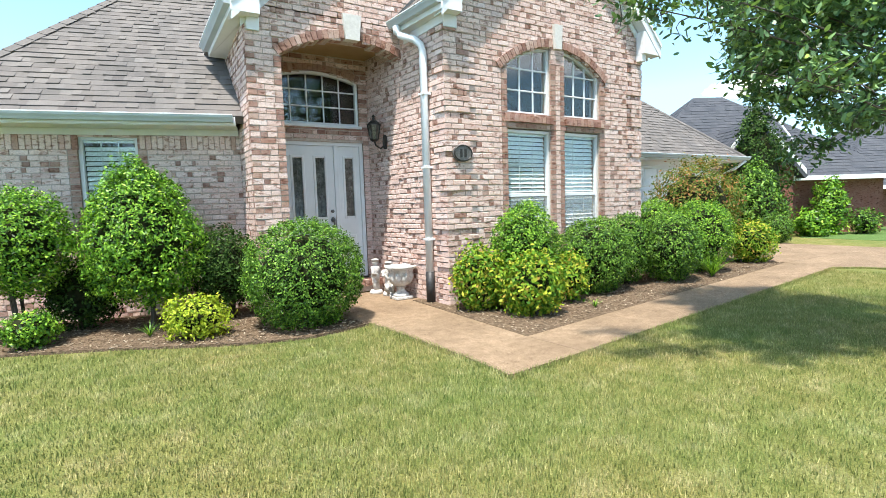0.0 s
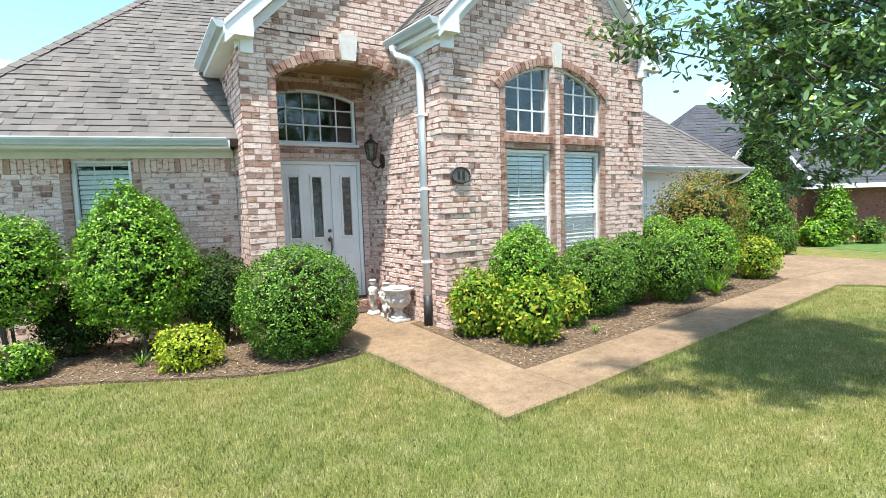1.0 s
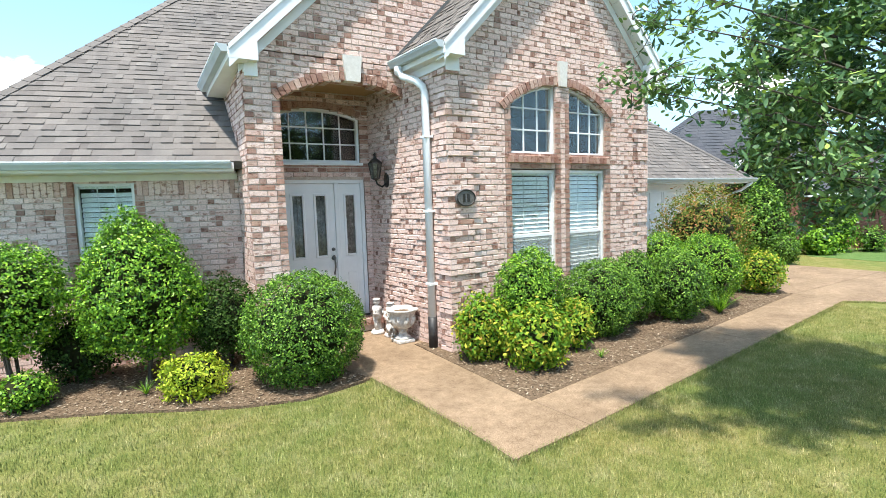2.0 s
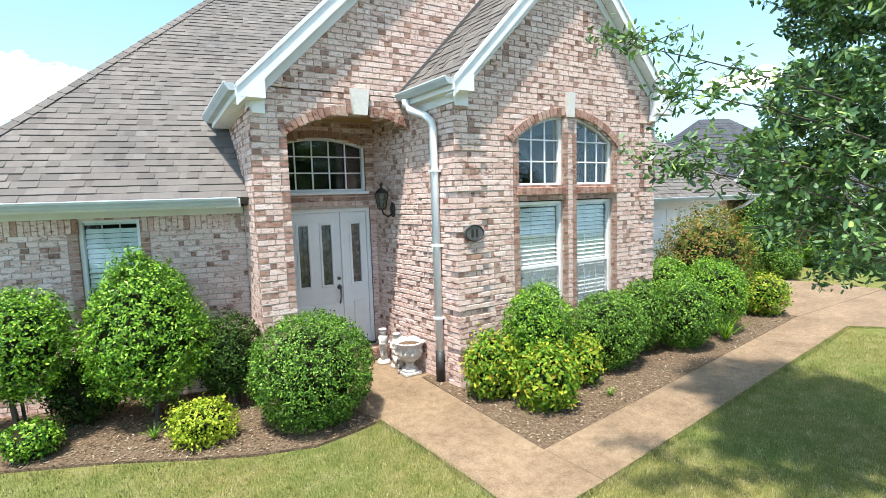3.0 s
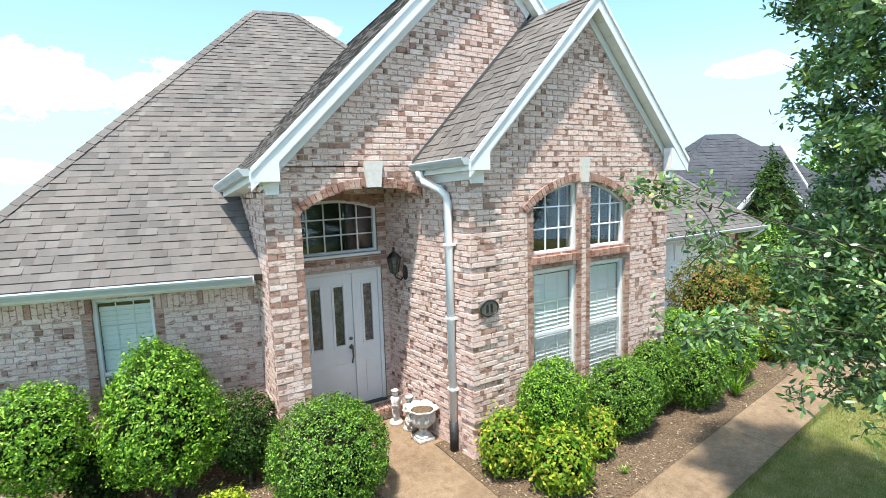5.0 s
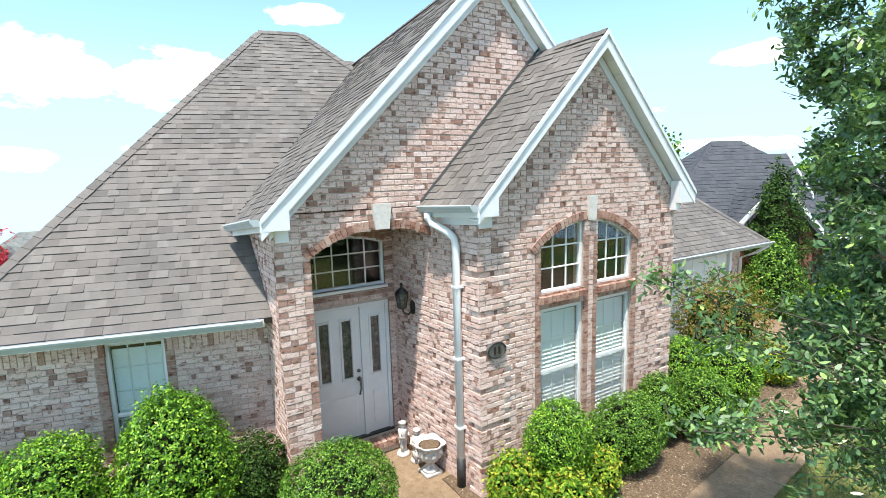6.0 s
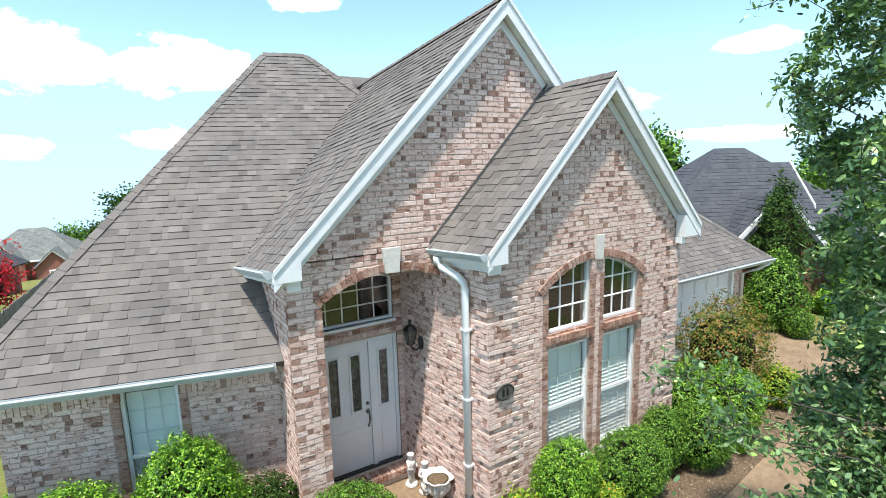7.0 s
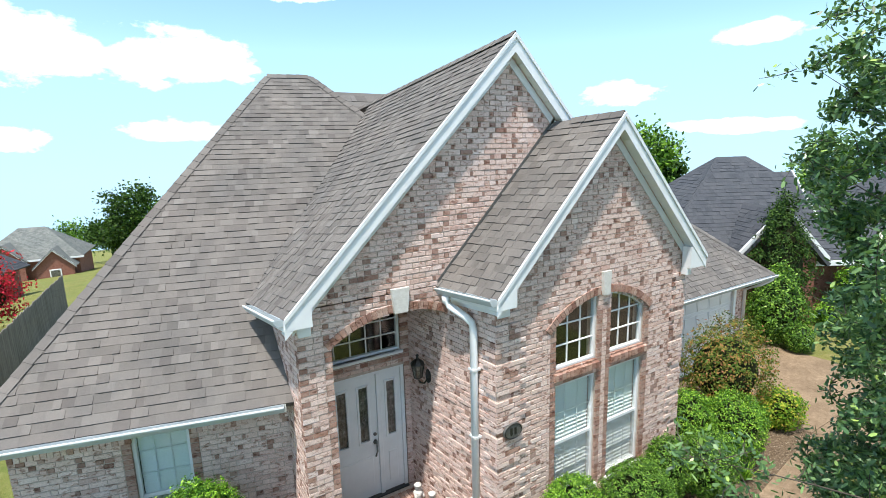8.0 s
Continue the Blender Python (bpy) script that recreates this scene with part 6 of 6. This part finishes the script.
fill(110, (5.0, 2.35, 5.6), (0.75, 0.6, 1.3), 100, 1.0)
fill(60, (5.2, 2.2, 4.2), (0.8, 0.6, 0.8), 100, 1.0)
fill(120, (5.9, 0.7, 4.2), (1.9, 1.7, 1.9), 55, 1.2)
part("trunk", wood, BARK, tree, "grey-brown trunk and limbs")
rng = np.random.default_rng(12)
lp, ln = np.array([tuple(p) for p in leaf_p]), np.array([tuple(p) for p in leaf_n])
v = leaf_blades(rng, lp, ln, 0.066, 0.026, 0.5)
crown = new("crown", raw_mesh("crown", v, np.arange(len(lp) * 6), 6, LEAF_TREE))
crown.parent = tree

# ---------- the neighbourhood ----------


def gable_front(parent, cx, half, y, z0, ze, slope_, wall_mat):
    m = Mesh()
    top = ze + half * slope_
    m.prism([(cx - half, y, z0), (cx + half, y, z0), (cx + half, y, ze), (cx, y, top), (cx - half, y, ze)], (0, 0.2, 0))
    w = part("wall", m, wall_mat, parent)
    for s in (-1, 1):
        r = Mesh()
        a, b = Vector((cx + s * (half + 0.25), y - 0.25, ze - 0.25 * slope_)), Vector((cx, y - 0.25, top))
        r.prism([a, b, b + Vector((0, 0, 0.2)), a + Vector((0, 0, 0.2))], (0, 0.08, 0))
        part("barge_board", r, WHITE, parent)
    return w


def quad_roof(parent, name, pts, mat, thick=0.12):
    m = Mesh()
    a, b, c = (Vector(p) for p in pts[:3])
    n = (b - a).cross(c - a).normalized()
    if n.z < 0:
        n = -n
    m.prism(pts, -n * thick)
    r = part(name, m, mat, parent)
    return r


def shingle_rows(parent, name, origin, along, up, spans, length, mat, seed):
    return roof_plane(parent, name, "", origin, along, up, spans, length, mat, 0, 0.12, seed, 0.17)


def hip_block(parent, x0, x1, y0, y1, zb, ze, slope_, wall_mat, roof_mat, seed, windows=()):
    """A block of brick walls under a hipped roof."""
    o = 0.4
    for nm, bx in (("wall", (x0, x1, y0, y0 + 0.2)), ("wall", (x0, x1, y1 - 0.2, y1)), ("wall", (x0, x0 + 0.2, y0 + 0.2, y1 - 0.2)), ("wall", (x1 - 0.2, x1, y0 + 0.2, y1 - 0.2))):
        m = Mesh()
        m.box(*bx, zb, ze)
        part(nm, m, wall_mat, parent)
    hy = (y1 - y0) / 2 + o
    L = hy * math.hypot(1, slope_)
    f = lambda v: (x0 - o + hy * v / L, x1 + o - hy * v / L)
    shingle_rows(parent, "roof", (0, y0 - o, ze), (1, 0, 0), Vector((0, 1, slope_)), f, L, roof_mat, seed)
    shingle_rows(parent, "roof", (0, y1 + o, ze), (1, 0, 0), Vector((0, -1, slope_)), f, L, roof_mat, seed + 1)
    g = lambda v: (y0 - o + hy * v / L, y1 + o - hy * v / L)
    shingle_rows(parent, "roof", (x0 - o, 0, ze), (0, 1, 0), Vector((1, 0, slope_)), g, L - 0.01, roof_mat, seed + 2)
    shingle_rows(parent, "roof", (x1 + o, 0, ze), (0, 1, 0), Vector((-1, 0, slope_)), g, L - 0.01, roof_mat, seed + 3)
    m = Mesh()
    m.box(x0 - o - 0.1, x1 + o + 0.1, y0 - o - 0.1, y0 - o - 0.002, ze - 0.14, ze + 0.01)
    part("gutter", m, WHITE, parent, "white gutter")
    m = Mesh()
    m.box(x0 - o, x1 + o, y0 - o, y0 - 0.002, ze - 0.14, ze - 0.12)
    part("soffit", m, SOFFIT, parent)
    for x, w, za, zt in windows:
        m = Mesh()
        m.bevel_box(x - w / 2 - 0.06, x + w / 2 + 0.06, y0 - 0.05, y0 + 0.02, za - 0.06, zt + 0.06, 0.01)
        win = part("window", m, WHITE, parent)
        m = Mesh()
        m.box(x - w / 2, x + w / 2, y0 - 0.056, y0 - 0.045, za, zt)
        part("pane", m, LEADED, win)
        m = Mesh()
        m.box(x - 0.02, x + 0.02, y0 - 0.066, y0 - 0.057, za, zt)
        m.box(x - w / 2, x - 0.021, y0 - 0.066, y0 - 0.057, (za + zt) / 2 - 0.02, (za + zt) / 2 + 0.02)
        m.box(x + 0.021, x + w / 2, y0 - 0.066, y0 - 0.057, (za + zt) / 2 - 0.02, (za + zt) / 2 + 0.02)
        part("glazing_bar", m, WHITE, win)


nb = thing("neighbour_house", "dark red brick house with charcoal shingle roofs next door", "house", at=(19.3, 12.2, 0))
nb.rotation_euler = (0, 0, radians(-31.3))
hip_block(nb, -3.2, 5.2, -3.3, 3.9, -0.6, 1.95, 0.86, BRICK_FAR, SHINGLE_DARK, 60)
hip_block(nb, 5.6, 14.0, -1.4, 5.0, -0.6, 1.58, 0.84, BRICK_FAR, SHINGLE_DARK, 70, [(9.6, 1.0, 0.5, 1.75)])
gable_front(nb, 0.3, 1.35, -3.9, -0.5, 2.25, 1.1, BRICK_FAR)
for s in (-1, 1):
    shingle_rows(nb, "roof", (0.3 + s * 1.65, -4.15, 1.95), (0, 1, 0), Vector((-s * 1.65, 0, 1.84)), lambda v: (0, 2.9), 2.47, SHINGLE_DARK, 65 + s)
# a small side gable that breaks through the main roof
front_up = Vector((0, 2.55, 2.63))
shingle_rows(nb, "roof", (0, -3.45, 2.17), (1, 0, 0), front_up, lambda v: (-3.6 + 3.05 * v / front_up.length, 2.6), front_up.length, SHINGLE_DARK, 68)
quad_roof(nb, "roof", [(-2.0, 0.6, 3.25), (-0.35, -0.9, 4.8), (2.6, -0.9, 4.8), (2.6, 0.6, 3.25)], SHINGLE_DARK)
for s in (-1, 1):
    m = Mesh()
    m.prism([(2.62, -0.9 + s * 1.5, 3.16), (2.62, -0.9, 4.71), (2.62, -0.9, 4.86), (2.62, -0.9 + s * 1.5, 3.31)], (0.06, 0, 0))
    part("barge_board", m, WHITE, nb)
m = Mesh()
m.prism([(2.4, -2.3, 2.8), (2.4, 0.5, 2.8), (2.4, 0.5, 3.3), (2.4, -0.9, 4.7), (2.4, -2.3, 3.3)], (0.1, 0, 0))
part("wall", m, BRICK_FAR, nb)
m = Mesh()
m.tube([(6.3, -1.75, 1.48), (6.3, -1.47, 1.4), (6.3, -1.47, 0.0)], 0.06, 8)
part("downspout", m, WHITE, nb)

far_house = thing("far_house", "distant red brick house with a grey hipped roof and two gables", "house", at=(-9.0, 57.0, ground_z(-6.6, 55.5) - 0.3))
far_house.scale = (0.86, 0.86, 0.95)
far_house.rotation_euler = (0, 0, radians(-6))
FAR_ROOF = shingle_material("pale_grey_shingle", [(0.0, (0.13, 0.14, 0.135)), (1.0, (0.18, 0.19, 0.18))])
hip_block(far_house, -4.2, 4.6, 0, 6.5, -1, 1.9, 0.75, BRICK_FAR, FAR_ROOF, 80, [(-1.0, 1.2, 0.3, 1.6)])
gable_front(far_house, -1.4, 1.5, -0.7, -1, 1.9, 0.95, BRICK_FAR)
gable_front(far_house, 2.7, 1.6, -1.4, -1, 1.3, 0.9, BRICK_FAR)
for cx, hf, y, ze, sl in ((-1.4, 1.8, -0.95, 1.62, 0.95), (2.7, 1.9, -1.65, 1.03, 0.9)):
    for s in (-1, 1):
        quad_roof(far_house, "roof", [(cx + s * hf, y, ze + 0.2), (cx, y, ze + hf * sl + 0.2), (cx, 2.0, ze + hf * sl + 0.2), (cx + s * hf, 2.0, ze + 0.2)], FAR_ROOF)
for cx, y in ((-1.0, -0.72), (2.7, -1.42)):
    m = Mesh()
    m.bevel_box(cx - 0.5, cx + 0.5, y - 0.05, y + 0.02, -0.4, 1.0, 0.01)
    win = part("window", m, WHITE, far_house)
    m = Mesh()
    m.box(cx - 0.4, cx + 0.4, y - 0.056, y - 0.045, -0.3, 0.9)
    part("pane", m, LEADED, win)

left_house = thing("neighbour_house", "house with a dark charcoal hipped roof beyond the fence", "house", at=(-12.0, 32.0, ground_z(-10.2, 31.0) + 0.5))
left_house.rotation_euler = (0, 0, radians(-20))
hip_block(left_house, -5.6, 3.6, 0, 7, -1, 0.7, 1.0, BRICK_FAR, SHINGLE_DARK, 90)

# fence behind the house
fence = thing("wooden_fence", "weathered grey wooden board fence", "fence", at=(0, 0, 0))


def fence_run(p, q, top):
    p, q = Vector((*p, 0)), Vector((*q, 0))
    d = (q - p).normalized()
    nrm = Vector((-d.y, d.x, 0))
    n = int((q - p).length / 0.145)
    rnd = random.Random(3)
    for i in range(n):
        a = p + d * (i * 0.145)
        b = a + d * 0.135
        h = top + rnd.uniform(-0.03, 0.03)
        m = Mesh()
        m.prism([a, b, b + Vector((0, 0, h - 0.04)), b - d * 0.03 + Vector((0, 0, h)), a + d * 0.03 + Vector((0, 0, h)), a + Vector((0, 0, h - 0.04))], nrm * 0.02)
        part("board", m, FENCE_WOOD, fence)
    for z in (0.35, top - 0.3):
        m = Mesh()
        m.prism([p + nrm * 0.022 + Vector((0, 0, z)), q + nrm * 0.022 + Vector((0, 0, z)), q + nrm * 0.022 + Vector((0, 0, z + 0.09)), p + nrm * 0.022 + Vector((0, 0, z + 0.09))], nrm * 0.04)
        part("rail", m, FENCE_WOOD, fence)


fence_run((-3.8, 15.2), (-2.95, 25.5), 1.45)
fence_run((-3.45, 15.2), (-8.0, 15.6), 1.8)
myrtle = clipped_shrub("crepe_myrtle", "crimson-flowered crepe myrtle behind the fence", (-5.2, 22.6, 1.6), (1.45, 1.3, 1.25), 5000, LEAF_RED, 0.12, 31, 0.22, loose=0.25)
clipped_shrub("cedar", "dark green conical cedar beside the neighbour's house", (17.2, 8.45, 2.1), (0.95, 0.9, 2.15), 9000, LEAF_DARK, 0.10, 32, 0.2, taper=0.5, loose=0.25)
clipped_shrub("green_shrub", "bushy green shrub in the neighbour's border", (18.5, 7.35, 0.4), (0.5, 0.45, 0.45), 3000, LEAF_BRIGHT, 0.11, 33, 0.15, "neighbour's border", loose=0.2)
clipped_shrub("green_shrub", "tall airy green shrub against the neighbour's wall", (19.6, 7.3, 0.85), (0.5, 0.45, 0.85), 3500, LEAF_BRIGHT, 0.11, 34, 0.2, "neighbour's border", loose=0.3)
for k in range(7):
    x = 20.4 + 0.9 * k
    clipped_shrub("golden_shrub" if k % 2 else "round_shrub", "yellow-flowered low shrub in the neighbour's border" if k % 2 else "clipped green shrub in the neighbour's border",
                  (x, 6.6 - 0.45 * k - (0.6 if k % 2 else 0), 0.25 if k % 2 else 0.4), (0.6, 0.45, 0.28 if k % 2 else 0.42), 1300, LEAF_YELLOW if k % 2 else LEAF_BOX, 0.09, 40 + k, 0.12, "neighbour's border", loose=0.15)


def far_tree(x, y, h, r, seed, mat, label="distant full green tree"):
    z = ground_z(x, y)
    rng = np.random.default_rng(seed)
    ob = thing("far_tree", label, "tree", "distant trees", at=(x, y, z))
    s = Mesh()
    s.tube([(0, 0, -0.3), (0.05, 0, h * 0.35), (0, 0.05, h * 0.75)], [0.25, 0.18, 0.06], 8)
    part("trunk", s, BARK, ob)
    n = 3800
    k = rng.normal(size=(38, 3))
    k /= np.linalg.norm(k, axis=1)[:, None]
    k = k * rng.random((38, 1)) ** 0.4 * np.array([r, r, h * 0.36]) * 0.85 + np.array([0, 0, h * 0.62])
    p = k[rng.integers(0, 38, n)] + rng.normal(scale=r * 0.17, size=(n, 3))
    v = leaf_quads(rng, p, rng.normal(size=(n, 3)) * 0.5 + np.array([0, 0, 0.7]), 0.34, 0.24)
    c = new("crown", raw_mesh("crown", v, np.arange(n * 4), 4, mat))
    c.parent = ob


for i, (x, y, h, r) in enumerate(((-0.6, 63, 8.6, 3.0), (2.2, 66, 7.0, 2.6), (-3.2, 76, 6.0, 3.0), (-7.5, 84, 6.0, 3.2), (-1.8, 70, 5.5, 2.6), (34, 26, 9.4, 2.8), (37.5, 27, 8.2, 2.4), (-16, 70, 7, 3.0), (12, 70, 7, 3), (46, 18, 8, 3))):
    far_tree(x, y, h, r, 100 + i, LEAF_BOX if i % 2 else LEAF_DARK)
# two unseen tree rows, added to darken what the panes mirror
for i in range(9):
    # extra height where the transom's reflection has to be dark
    tall = 4.0 if 3 < i < 7 else 0.0
    far_tree(-26 + 7.5 * i, -27 + 3.0 * math.sin(2.1 * i), 8.5 + tall + math.sin(1.7 * i), 3.8, 130 + i, LEAF_DARK, "unseen green tree, added to darken the window reflections")
    far_tree(-22 + 7.5 * i, -33 + 2.0 * math.sin(1.3 * i), 7.5 + tall * 0.8, 4.2, 150 + i, LEAF_DARK, "unseen green tree, added to darken the window reflections")
